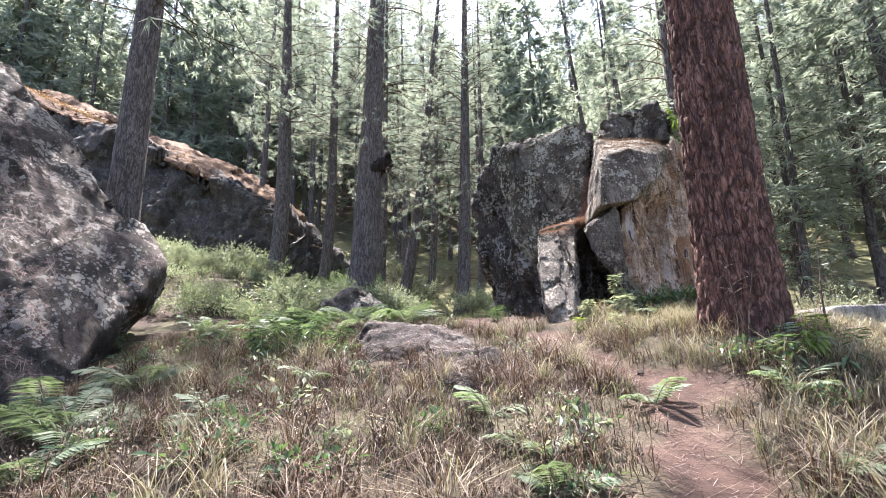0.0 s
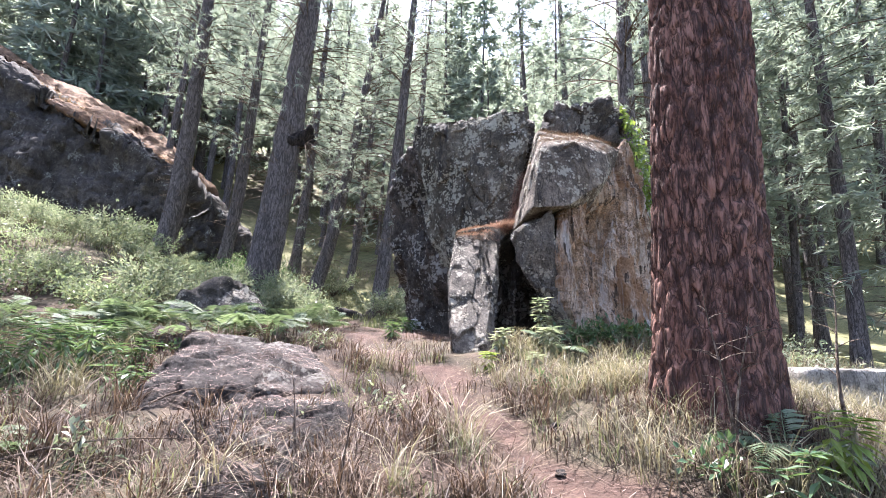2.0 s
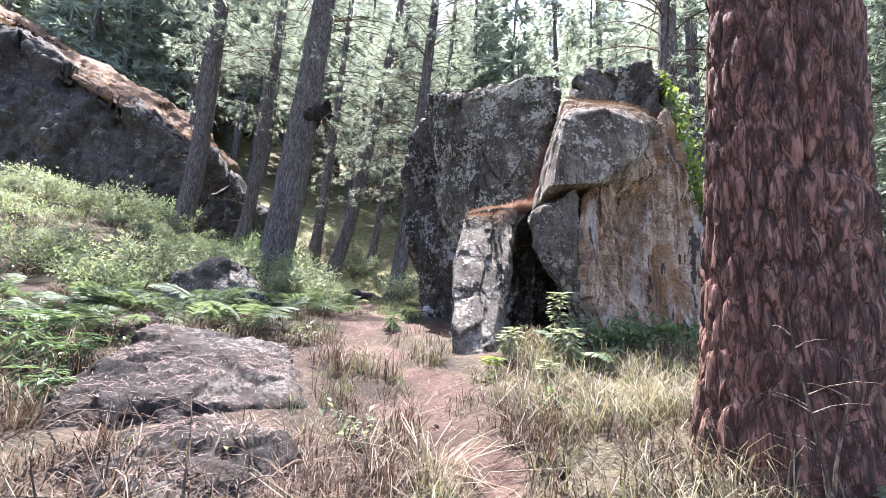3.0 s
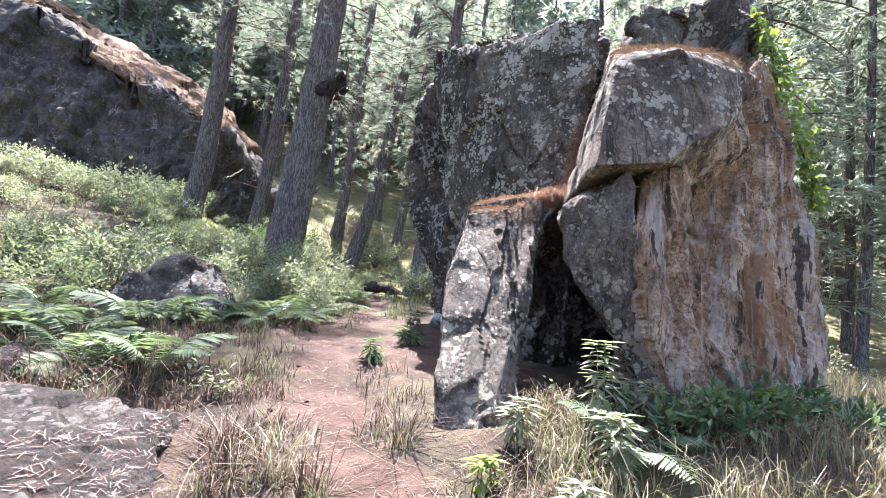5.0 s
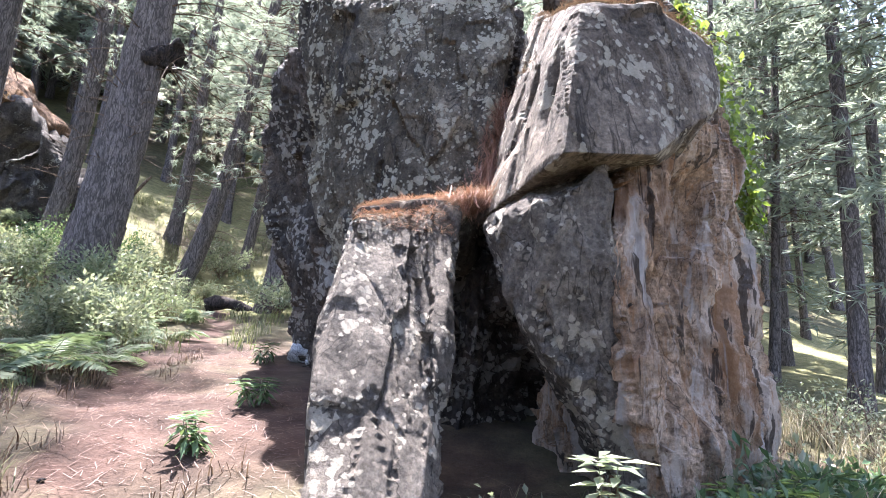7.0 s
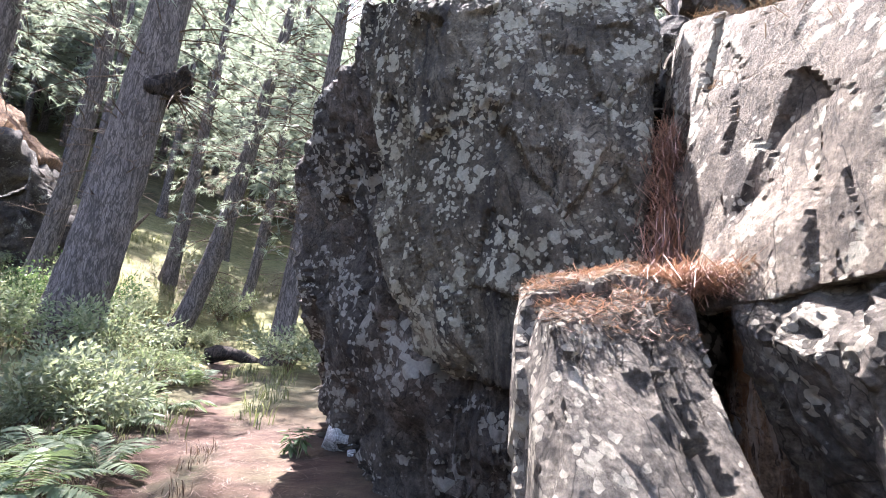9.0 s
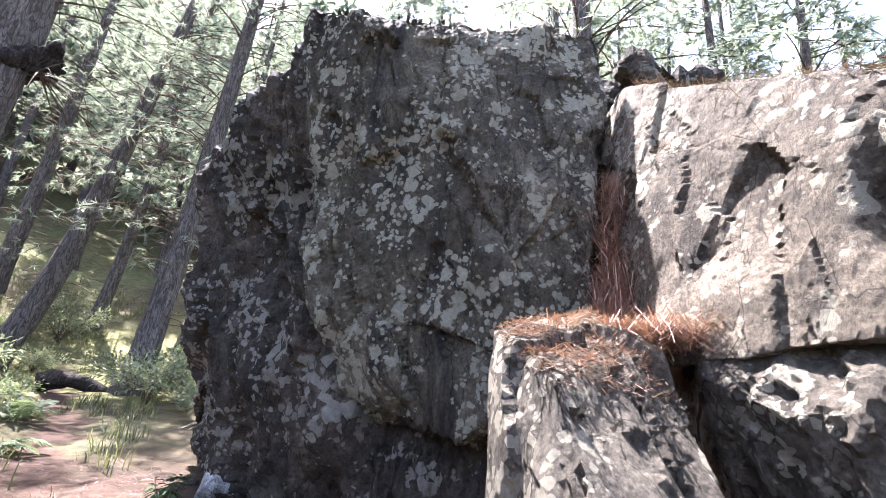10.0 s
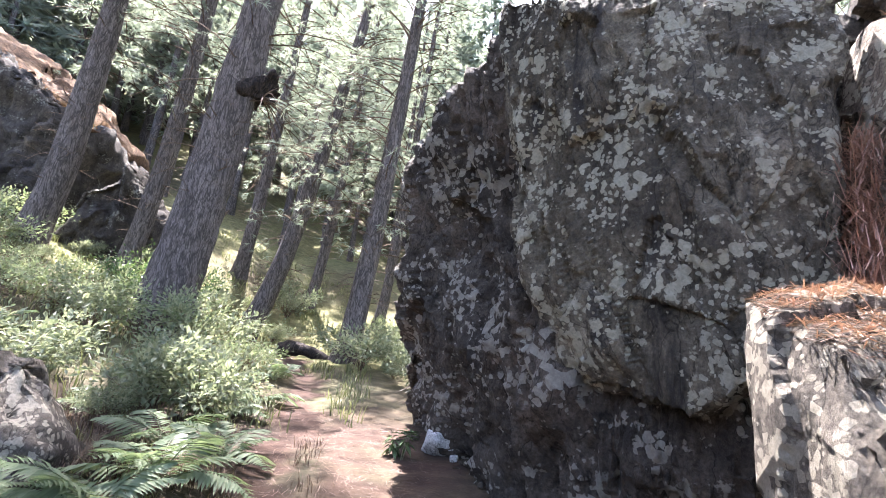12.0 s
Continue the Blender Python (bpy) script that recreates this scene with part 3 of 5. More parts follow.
tagged(from_np("fallen_needle", np.array([v[:] for v in vs]), np.arange(len(vs)).reshape(-1, 4), LITTER, left, "tawny dry needles lodged on the slope", shade=False), kind="stuff")

# the ledge's shade is part of its rock colour
ledge = thing("rock_outcrop", pose(0, 0, 0), "shaded rock ledge topped by dry grass and needles on the hillside", "rock outcrop")
part("rock_face", rock_shape([
    (-10.2, 27.2, 7.6), (-10.4, 27.4, 10.9), (-13.0, 27.9, 12.4), (-16.5, 28.4, 14.2), (-21.0, 28.8, 16.6), (-31.0, 29.0, 21.6), (-31.0, 25.5, 8.0), (-10.2, 26.2, 5.0), (-9.8, 31.5, 10.5), (-31, 34, 22.4), (-31, 34, 10), (-10, 32, 6),
], 0.3, 0.22, 70, 0.35, 51, flute=0.14), ROCK_SHADED, ledge)
part("dry_turf", rock_shape([
    (-10.0, 27.5, 10.7), (-13.0, 27.9, 12.3), (-16.5, 28.5, 14.1), (-21.0, 28.8, 16.5), (-31.0, 29.0, 21.5), (-9.8, 32.0, 11.0), (-31, 35, 24.0), (-10.1, 27.8, 11.05), (-13.0, 28.4, 12.75), (-16.5, 29.1, 14.7), (-21.0, 29.4, 17.1), (-31.0, 29.5, 22.2), (-9.8, 32, 11.6), (-14, 34, 15.4),
], 0.3, 0.2, 40, 0.14, 53), TURF, ledge, "sunlit dry brown turf")
outcrop = thing("rock_outcrop", pose(0, 0, 0), "grey split rock among the pine trunks", "rock outcrop")
part("stone", rock_shape([
    (-9.4, 26.0, 5.6), (-9.0, 26.0, 8.2), (-7.6, 26.2, 9.4), (-6.4, 26.4, 7.8), (-5.6, 26.2, 6.8), (-5.4, 26.2, 5.2), (-6.0, 28.5, 7.0), (-8.5, 28.5, 8.5), (-9, 28, 5), (-5.6, 28, 5),
], 0.12, 0.12, 26, 0.16, 57, flute=0.06), ROCK_SHADED, outcrop)
part("fallen_block", rock_shape([(-5.9, 25.4, 4.6), (-4.7, 25.3, 4.6), (-4.9, 26.4, 4.6), (-5.8, 26.4, 4.6), (-5.6, 25.5, 6.2), (-5.0, 25.6, 5.7), (-5.4, 26.3, 6.0)], 0.12, 0.08, 12, 0.1, 58), ROCK_SHADED, outcrop)

# rock that breaks through the trail's edge, strewn with fallen needles
for k, (x, y, w, l, hgt, turn) in enumerate([(-0.35, 7.4, 1.15, 1.7, 0.24, 20), (0.1, 5.95, 0.75, 0.85, 0.14, -30), (-1.75, 8.9, 0.5, 0.5, 0.2, 10), (0.35, 5.1, 0.45, 0.4, 0.1, 50)]):
    rk = thing("embedded_rock", pose(x, y, ground_z(x, y), 12, 0, turn), "flat grey bedrock worn bare beside the trail, strewn with needles", "rock", "bedrock along the trail")
    bm = rock_shape([(-w, -l * 0.6, -0.3), (w, -l * 0.5, -0.3), (w * 0.9, l * 0.8, -0.3), (-w * 0.8, l, -0.3), (-w * 0.7, -l * 0.4, hgt * 0.5), (w * 0.6, -l * 0.4, hgt * 0.4),
                     (w * 0.6, l * 0.5, hgt * 0.8), (-w * 0.5, l * 0.65, hgt), (0.1 * w, 0, hgt * 1.05)], 0.045, 0.06, 30, 0.03, 70 + k, round_off=2)
    tree = BVHTree.FromBMesh(bm)
    part("stone", bm, BEDROCK, rk)
    rr = np.random.default_rng(170 + k)
    vs = []
    for _ in range(int(1300 * w * l)):
        px, py = rr.uniform(-w, w), rr.uniform(-l * 0.6, l)
        if fbm(np.array([[px * 1.6, py * 1.6, k]]), 2, 5)[0] < -0.1:
            continue
        at, nor, _, _ = tree.ray_cast(Vector((px, py, 2)), Vector((0, 0, -1)))
        if at is None or nor.z < 0.6:
            continue
        a = rr.uniform(0, 6.28)
        d, e = Vector((math.cos(a), math.sin(a), 0)) * 0.035, Vector((-math.sin(a), math.cos(a), 0)) * 0.0022
        at = at + Vector((0, 0, 0.008))
        vs += [at - d - e, at - d + e, at + d + e, at + d - e]
    tagged(from_np("fallen_needle", np.array([v[:] for v in vs]), np.arange(len(vs)).reshape(-1, 4), LITTER, rk, shade=False), kind="stuff")

mid_rock = thing("mossy_rock", pose(0, 0, 0), "weathered grey rock half sunk among ferns", "rock")
part("stone", rock_shape([
    (-3.45, 12.6, 2.2), (-3.2, 12.5, 3.05), (-2.7, 12.8, 3.4), (-2.0, 12.8, 3.45), (-1.65, 12.7, 2.9), (-1.7, 12.6, 2.2), (-2.4, 12.2, 2.3), (-2.3, 13.8, 3.2), (-3.3, 13.6, 2.3), (-1.8, 13.8, 2.3), (-2.1, 12.35, 2.9),
], 0.07, 0.06, 16, 0.06, 41), ROCK_SLAB, mid_rock)


# ---- pines ----
def trunk_axis(height, lean=(0, 0), bow=(0, 0), n=22):
    h = np.linspace(-0.6, height, n) if n < 60 else np.concatenate([np.linspace(-0.6, 7, n * 2 // 3), np.linspace(7.2, height, n - n * 2 // 3)])
    x = lean[0] * h + bow[0] * (1 - np.exp(-np.maximum(h, 0) / 2.2))
    y = lean[1] * h + bow[1] * (1 - np.exp(-np.maximum(h, 0) / 2.2))
    return h, np.stack([x, y, h], -1)


def needle_tufts(at, way, count, length, width, rng):
    """Sprays of flat needles round each twig end."""
    n = len(at)
    d = rng.normal(size=(n, count, 3))
    d /= np.linalg.norm(d, axis=2)[..., None]
    d = d * np.array([0.85, 0.85, 0.5]) + way[:, None, :] * 0.75 + np.array([0, 0, -0.25])
    d /= np.linalg.norm(d, axis=2)[..., None]
    side = np.cross(d, np.array([0, 0, 1.0]) + 0.75 * rng.normal(size=(n, count, 3)))
    side /= np.linalg.norm(side, axis=2)[..., None] + 1e-9
    ln = length * (0.7 + 0.6 * rng.random((n, count, 1)))
    a = at[:, None, :] + side * width - d * 0.02
    b = at[:, None, :] - side * width - d * 0.02
    c = at[:, None, :] + d * ln + np.array([0, 0, -0.12]) * ln
    v = np.stack([a, b, c], 2).reshape(-1, 3)
    return v, np.arange(len(v)).reshape(-1, 3)


def crown_of(height, first, reach, seed, axis_at, tuft=9, length=0.26, width=0.012, step=0.5, per=4, density=9, every=1):
    """Branches (quads) and needles (triangles) of one pine."""
    rng = np.random.default_rng(seed)
    twigs, ats, ways = [], [], []
    h = first
    while h < height - 0.3:
        up = (h - first) / (height - first)
        for _ in range(per if up > 0.12 else max(2, per - 2)):
            az = rng.random() * 2 * math.pi
            ln = reach * ((1 - up) ** 0.75 * (0.55 + 0.6 * rng.random()) + 0.12)
            if up < 0.12:
                ln *= 0.75
            start = axis_at(h + rng.random() * step)
            rise = 0.25 + 0.5 * up
            s = np.linspace(0, 1, 5 if tuft > 10 else 3)
            out = np.array([math.cos(az), math.sin(az), 0.0])
            line = start + s[:, None] * ln * out + np.array([0, 0, 1.0]) * (ln * (rise * s - 0.45 * s ** 2))[:, None]
            if len(ats) % every == 0:
                twigs.append(tube(line, 0.012 + 0.02 * ln / reach * (1 - s), 3))
            m = max(3, int(density * ln / reach * (1 if up > 0.12 else 0.6)))
            q = 0.3 + 0.7 * np.sqrt(rng.random(m))
            across = np.array([-math.sin(az), math.cos(az), 0.0])
            sway = (rng.random(m) - 0.5) * ln * 0.75 * (1.1 - q * 0.7)
            base = np.stack([np.interp(q, s, line[:, k]) for k in range(3)], -1)
            ats.append(base + sway[:, None] * across + rng.normal(size=(m, 3)) * 0.06)
            w = out + across * np.sign(sway)[:, None] * 0.7 + np.array([0, 0, 0.15])
            ways.append(w / np.linalg.norm(w, axis=1)[:, None])
        h += step * (0.7 + 0.6 * rng.random())
    return joined(twigs), needle_tufts(np.concatenate(ats), np.concatenate(ways), tuft, length, width, rng)


def pine(x, y, radius, height=24, lean=(0, 0), bow=(0, 0), first=6.0, reach=2.8, seed=0, sides=16, rings=26, mat=None,
         label="tall straight pine with grey-brown fissured bark", flare=0.5, bark=0.07, tuft=9, length=0.26, width=0.012, per=4, density=9, dead=None, every=1, name="pine_tree"):
    z = ground_z(x, y)
    ob = thing(name, pose(x, y, z), label, "tree", "pines of the forest")
    h, axis = trunk_axis(height, lean, bow, rings)
    r = radius * (1 - 0.86 * np.clip(h / height, 0, 1) ** 1.1) * (1 + flare * np.exp(-np.maximum(h + 0.2, 0) / 0.45))
    v, f = tube(axis, r, sides, bark=bark, seed=seed)
    from_np("trunk", v, f, mat or BARK, ob)

    def axis_at(t):
        return np.array([np.interp(t, h, axis[:, k]) for k in range(3)])

    (tw_v, tw_f), needles = crown_of(height, first, reach, seed, axis_at, tuft, length, width, per=per, density=density, every=every)
    if dead:
        # bare dead limbs under the living crown
        rd = np.random.default_rng(seed + 900)
        limbs = [(tw_v, tw_f)]
        for k in range(dead[0]):
            az, hb, ln = rd.uniform(0, 2 * math.pi), rd.uniform(dead[1], dead[2]), dead[3] * rd.uniform(0.35, 1.0)
            q = np.linspace(0, 1, 6)
            way = np.array([math.cos(az), math.sin(az), 0.0])
            side = np.array([-way[1], way[0], 0.0])
            line = axis_at(hb) + q[:, None] * ln * way + (0.12 * ln * np.sin(4 * q + k))[:, None] * side + np.array([0, 0, 1.0]) * (ln * (0.25 * q - 0.3 * q * q * rd.uniform(0, 1.6)))[:, None]
            limbs.append(tube(line, 0.006 + 0.012 * ln * (1 - q), 4))
            for j in range(3):
                q0 = rd.uniform(0.35, 0.95)
                p0 = np.array([np.interp(q0, q, line[:, m]) for m in range(3)])
                limbs.append(tube(p0 + q[::2, None] * ln * 0.35 * (way * 0.7 + side * rd.uniform(-1, 1) + np.array([0, 0, rd.uniform(-0.2, 0.4)])), 0.004 + 0.004 * (1 - q[::2]), 3))
        tw_v, tw_f = joined(limbs)
    twigs = (tw_v, tw_f)
    tagged(from_np("branchwork", *twigs, TWIG, ob), kind="stuff")
    tagged(from_np("crown", *needles, NEEDLE, ob, shade=False), kind="stuff")
    return ob


# crown made wide above the view to dapple the near ground with shade
big = pine(3.45, 5.70, 0.415, 26, (0.008, -0.05), seed=2, first=10.5, reach=4.6, density=15, length=0.32, width=0.018, sides=150, rings=330, mat=BARK_RED, bark=0.0, flare=0.2, dead=(22, 4.6, 10.5, 2.4),
           label="massive old pine with deep red-brown plated bark")
# plates of bark, proud of the furrows between them
trunk = [o for o in big.children if o.name.startswith("trunk")][0]
tv = np.empty(len(trunk.data.vertices) * 3, np.float32)
trunk.data.vertices.foreach_get("co", tv)
tv = tv.reshape(-1, 3).astype(float)
tn = np.stack([tv[:, 0] - 0.008 * tv[:, 2], tv[:, 1] + 0.05 * tv[:, 2], 0 * tv[:, 2]], -1)
tn /= np.linalg.norm(tn, axis=1)[:, None]
ROUND = 25
wob = 0.28 * np.stack([fbm(tv * np.array([3, 3, 1.4]), 3, 80 + k) for k in range(2)], -1)
pu, pv = np.arctan2(tn[:, 1], tn[:, 0]) / (2 * math.pi) * ROUND + wob[:, 0], tv[:, 2] / 0.25 + 2.2 * wob[:, 1]
iu, iv = np.floor(pu).astype(np.int64), np.floor(pv).astype(np.int64)
gaps, rises = [], []
for du in (-1, 0, 1):
    for dv in (-1, 0, 1):
        cu, cv = iu + du, iv + dv
        wrap = np.mod(cu, ROUND)
        su, sv = cu + 0.15 + 0.7 * hashed(wrap, cv, 0 * cv, 91), cv + 0.1 + 0.8 * hashed(wrap, cv, 0 * cv, 92)
        gaps.append(np.hypot(pu - su, 0.75 * (pv - sv)))
        rises.append(hashed(wrap, cv, 0 * cv, 93))
gaps, rises = np.array(gaps), np.array(rises)
own = gaps.argmin(0)
two = np.partition(gaps, 1, axis=0)
edge = two[1] - two[0] + 0.10 * fbm(tv * np.array([22, 22, 9]), 2, 97)
plate_rise = 0.018 * np.take_along_axis(rises, own[None], 0)[0]
tv = tv + tn * (plate_rise - 0.030 * smooth(0.28, 0.02, edge) + 0.010 * fbm(tv * np.array([26, 26, 10]), 3, 99))[:, None]
trunk.data.vertices.foreach_set("co", tv.astype(np.float32).ravel())
trunk.data.update()
# x, y, radius, height, lean x, bow x, lowest branch
NEAR_PINES = [
    (-8.9, 24.0, 0.42, 25, -0.01, 0.5, 5.5), (-6.7, 25.0, 0.30, 24, 0.02, 0.4, 5.0), (-2.95, 26.0, 0.34, 22, 0.12, 0.7, 3.4),
    (0.45, 23.5, 0.34, 24, 0.05, 0.2, 3.2), (-4.6, 31.0, 0.30, 24, 0.03, 0.2, 4.0), (-1.4, 30.5, 0.24, 22, 0.05, 0.3, 3.5), (1.6, 29.0, 0.22, 22, 0.04, 0.3, 3.5), (7.9, 15.4, 0.33, 25, 0.02, 0.0, 5.5),
]
for k, (x, y, r, hgt, lx, bx, low) in enumerate(NEAR_PINES):
    pine(x, y, r, hgt, (lx, 0.0), (bx, 0), first=low, seed=20 + k, sides=18, rings=40, tuft=12, length=0.26, width=0.011, density=10, reach=2.8, per=4, dead=(26, 1.5, low + 2, 1.3))
# height and reach of the upper crown enlarged to shade the trail
pine(-4.1, 21.2, 0.62, 31, (0.05, 0.0), (0.35, 0), first=6.0, seed=20, sides=24, rings=60, tuft=11, length=0.26, width=0.011, density=14, reach=3.6, per=4, dead=(30, 3.0, 8.0, 1.8),
     label="leaning grey pine with a dark burl and long limbs")
# very wide crown, unseen overhead, added to shade the ground at left
pine(-9.6, 13.6, 0.50, 30, (0.03, 0.0), first=9.5, seed=45, sides=20, rings=40, tuft=10, length=0.36, width=0.026, density=28, reach=7.8, per=5,
     label="thick old pine rising behind the lichened boulder")
# added pine, never in view: its crown only throws shade on the foreground
pine(-7.2, 3.4, 0.45, 27, (0.02, 0.03), first=8.0, seed=47, sides=16, rings=30, tuft=10, length=0.34, width=0.022, density=22, reach=6.2, per=4,
     label="unseen tall pine added to shade the foreground")
# kinds to repeat across the forest: fuller ones nearby, plainer ones behind
KINDS = [pine(x, y, r, hgt, lean, (0.2, 0), first=low, reach=2.4, seed=60 + k, sides=9, rings=16, tuft=8, length=0.40, width=0.032, density=11, per=4, every=2, dead=(10, 1.2, low + 2, 1.2))
         for k, (x, y, r, hgt, lean, low) in enumerate([(-13, 31.5, 0.24, 25, (0.03, 0), 6.0), (14.5, 20.5, 0.18, 23, (0.06, 0), 1.8), (9.5, 27, 0.17, 21, (0.02, 0), 1.2), (-12, 40, 0.26, 28, (0.0, 0.01), 6.5)])]
FAR = [pine(x, y, r, hgt, (0, 0), (0.1, 0), first=low, reach=3.6, seed=70 + k, sides=6, rings=8, tuft=4, length=0.95, width=0.115, density=8, per=4, every=5)
       for k, (x, y, r, hgt, low) in enumerate([(-22, 52, 0.24, 24, 2.5), (24, 50, 0.22, 22, 1.5), (4, 56, 0.2, 19, 1.0)])]
rng = np.random.default_rng(11)
taken = [(-4.1, 21.2), (-8.9, 24), (-6.7, 25), (-2.95, 26), (0.55, 25), (-9.6, 13.6), (-7.2, 3.4), (-4.6, 31), (-1.4, 30.5), (1.6, 29), (7.9, 15.4), (-13, 31.5), (14.5, 20.5), (9.5, 27), (-12, 40), (3.45, 5.7)]


def scatter(kinds, number, xs, ys, gap, clear, wide):
    done = tries = 0
    while done < number and tries < 20000:
        tries += 1
        x, y = rng.uniform(*xs), rng.uniform(*ys)
        if abs(x) > 9 + y * wide or clear(x, y) or min((x - a) ** 2 + (y - b) ** 2 for a, b in taken) < gap ** 2:
            continue
        taken.append((x, y))
        s = rng.uniform(0.8, 1.3)
        copy_thing(kinds[int(rng.integers(len(kinds)))], pose(x, y, ground_z(x, y), rng.normal() * 1.5, rng.normal() * 1.5, rng.uniform(0, 360)) @ Matrix.Diagonal((s, s, s * rng.uniform(0.9, 1.15), 1)))
        done += 1


for x, y, k, sc in [(17.5, 20.5, 1, 1.0), (8.0, 23.5, 1, 0.95), (12.8, 22.0, 2, 1.2), (16.5, 23.5, 2, 1.1), (17.5, 15.5, 1, 1.25), (20.5, 19.0, 2, 1.35), (23.5, 16.0, 1, 1.3), (26.0, 21.0, 1, 1.35), (21.0, 23.0, 3, 1.1), (11.5, 19.0, 0, 1.0), (16.5, 17.0, 3, 1.0)]:
    taken.append((x, y))
    copy_thing(KINDS[k], pose(x, y, ground_z(x, y), 0, 0, 40 * k + 13 * x) @ Matrix.Diagonal((sc, sc, sc, 1)))
scatter([KINDS[0], KINDS[3]], 28, (-34, 6), (37, 54), 2.6, lambda x, y: (-32 < x < -9 and y < 38), 0.85)
scatter(KINDS, 28, (5, 44), (22, 48), 2.8, lambda x, y: y < 20 + 0.2 * abs(x - 14), 0.95)
scatter(FAR, 110, (-80, 8), (38, 78), 2.6, lambda x, y: False, 1.0)
scatter(FAR, 110, (4, 100), (34, 92), 3.0, lambda x, y: False, 1.1)


# ---- undergrowth ----
def leaf_blades(at, way, up, length, width, fold=0.25):
    """Pointed leaves of four triangles each: bases, directions and normals (n, 3), lengths and widths (n,)."""
    n = len(at)
    way = way / (np.linalg.norm(way, axis=1)[:, None] + 1e-9)
    side = np.cross(way, up)
    side /= np.linalg.norm(side, axis=1)[:, None] + 1e-9
    nor = np.cross(side, way)
    l, w = np.asarray(length).reshape(-1, 1) * np.ones((n, 1)), np.asarray(width).reshape(-1, 1) * np.ones((n, 1))
    mid = at + way * l * 0.45 - nor * w * fold
    v = np.stack([at, mid + side * w * 0.5 + nor * w * fold, mid, mid - side * w * 0.5 + nor * w * fold, at + way * l - nor * l * 0.18], 1).reshape(-1, 3)
    b = np.arange(n)[:, None] * 5
    f = np.concatenate([b + [0, 1, 2], b + [0, 2, 3], b + [1, 4, 2], b + [2, 4, 3]], 0)
    return v, f


def leaf_quads(at, way, up, length, width):
    """Small leaves of two triangles each, folded along the middle."""
    way = way / (np.linalg.norm(way, axis=1)[:, None] + 1e-9)
    side = np.cross(way, up)
    side /= np.linalg.norm(side, axis=1)[:, None] + 1e-9
    l, w = length[:, None], width[:, None]
    nor = np.cross(side, way)
    mid = at + way * l * 0.5 + nor * w * 0.25
    v = np.stack([at, mid + side * w * 0.5, at + way * l, mid - side * w * 0.5], 1).reshape(-1, 3)
    q = np.arange(len(at))[:, None] * 4
    return v, np.concatenate([q + [0, 1, 2], q + [0, 2, 3]], 0)


def shrub(x, y, height, spread, leaves, size, mat, seed, label, name="shrub", stems=14, category="shrub"):
    """Many thin stems from one foot, with leaves along their outer halves."""
    r = np.random.default_rng(seed)
    ob = thing(name, pose(x, y, ground_z(x, y)), label, category, "undergrowth")
    pieces, at, way = [], [], []
    for _ in range(stems):
        az, out = r.uniform(0, 2 * math.pi), spread * math.sqrt(r.random())
        hgt = height * r.uniform(0.55, 1.05) * (1 - 0.35 * out / spread)
        s = np.linspace(0, 1, 5)
        line = np.stack([math.cos(az) * out * s ** 1.3, math.sin(az) * out * s ** 1.3, -0.05 + hgt * s ** 0.85], -1) + r.normal(size=(5, 3)) * 0.02 * s[:, None]
        pieces.append(tube(line, 0.008 * (1.15 - s), 3))
        m = leaves // stems
        q = 0.25 + 0.75 * np.sqrt(r.random(m))
        base = np.stack([np.interp(q, s, line[:, k]) for k in range(3)], -1)
        d = r.normal(size=(m, 3)) + np.array([math.cos(az), math.sin(az), 0.5]) * 0.6
        d /= np.linalg.norm(d, axis=1)[:, None]
        at.append(base + d * r.random((m, 1)) * spread * 0.28)
        way.append(d)
    tagged(from_np("stemwork", *joined(pieces), TWIG, ob), kind="stuff")
    at, way = np.concatenate(at), np.concatenate(way)
    up = np.array([0, 0, 1.0]) + r.normal(size=at.shape) * 0.45
    v, f = leaf_quads(at, way, up, size * r.uniform(0.6, 1.3, len(at)), size * 0.5 * r.uniform(0.7, 1.2, len(at)))
    tagged(from_np("foliage", v, f, mat, ob, shade=False), kind="stuff")
    return ob


def frond_mesh(length=0.7, pairs=22, seed=0):
    r = np.random.default_rng(seed)
    s = np.linspace(0, 1, 12)
    line = np.stack([length * s * (1 - 0.1 * s), 0 * s, length * (0.62 * s - 0.62 * s ** 2)], -1)
    sv, sf = tube(line, 0.006 * (1.1 - s), 3)
    q = np.linspace(0.12, 0.98, pairs)
    base = np.stack([np.interp(q, s, line[:, k]) for k in range(3)], -1)
    ln = length * 0.34 * np.sin(np.pi * np.clip(q * 0.93 + 0.02, 0, 1)) ** 0.8 * (1.15 - 0.55 * q) + 0.01
    vs, fs = [sv], [np.concatenate([sf[:, [0, 1, 2]], sf[:, [0, 2, 3]]])]
    n = len(sv)
    for sign in (-1, 1):
        way = np.stack([0.55 + 0 * q, sign * np.ones_like(q), -0.12 + 0.12 * r.normal(size=len(q))], -1)
        v, f = leaf_blades(base, way, np.tile([[0.0, 0, 1]], (len(q), 1)), ln, length * 0.055 + 0 * ln, 0.1)
        vs.append(v)
        fs.append(f + n)
        n += len(v)
    me = bpy.data.meshes.new("frond")
    me.from_pydata(np.concatenate(vs).tolist(), [], np.concatenate(fs).tolist())
    me.materials.append(FERN)
    return me


FRONDS = [frond_mesh(0.7, 22, k) for k in range(3)]


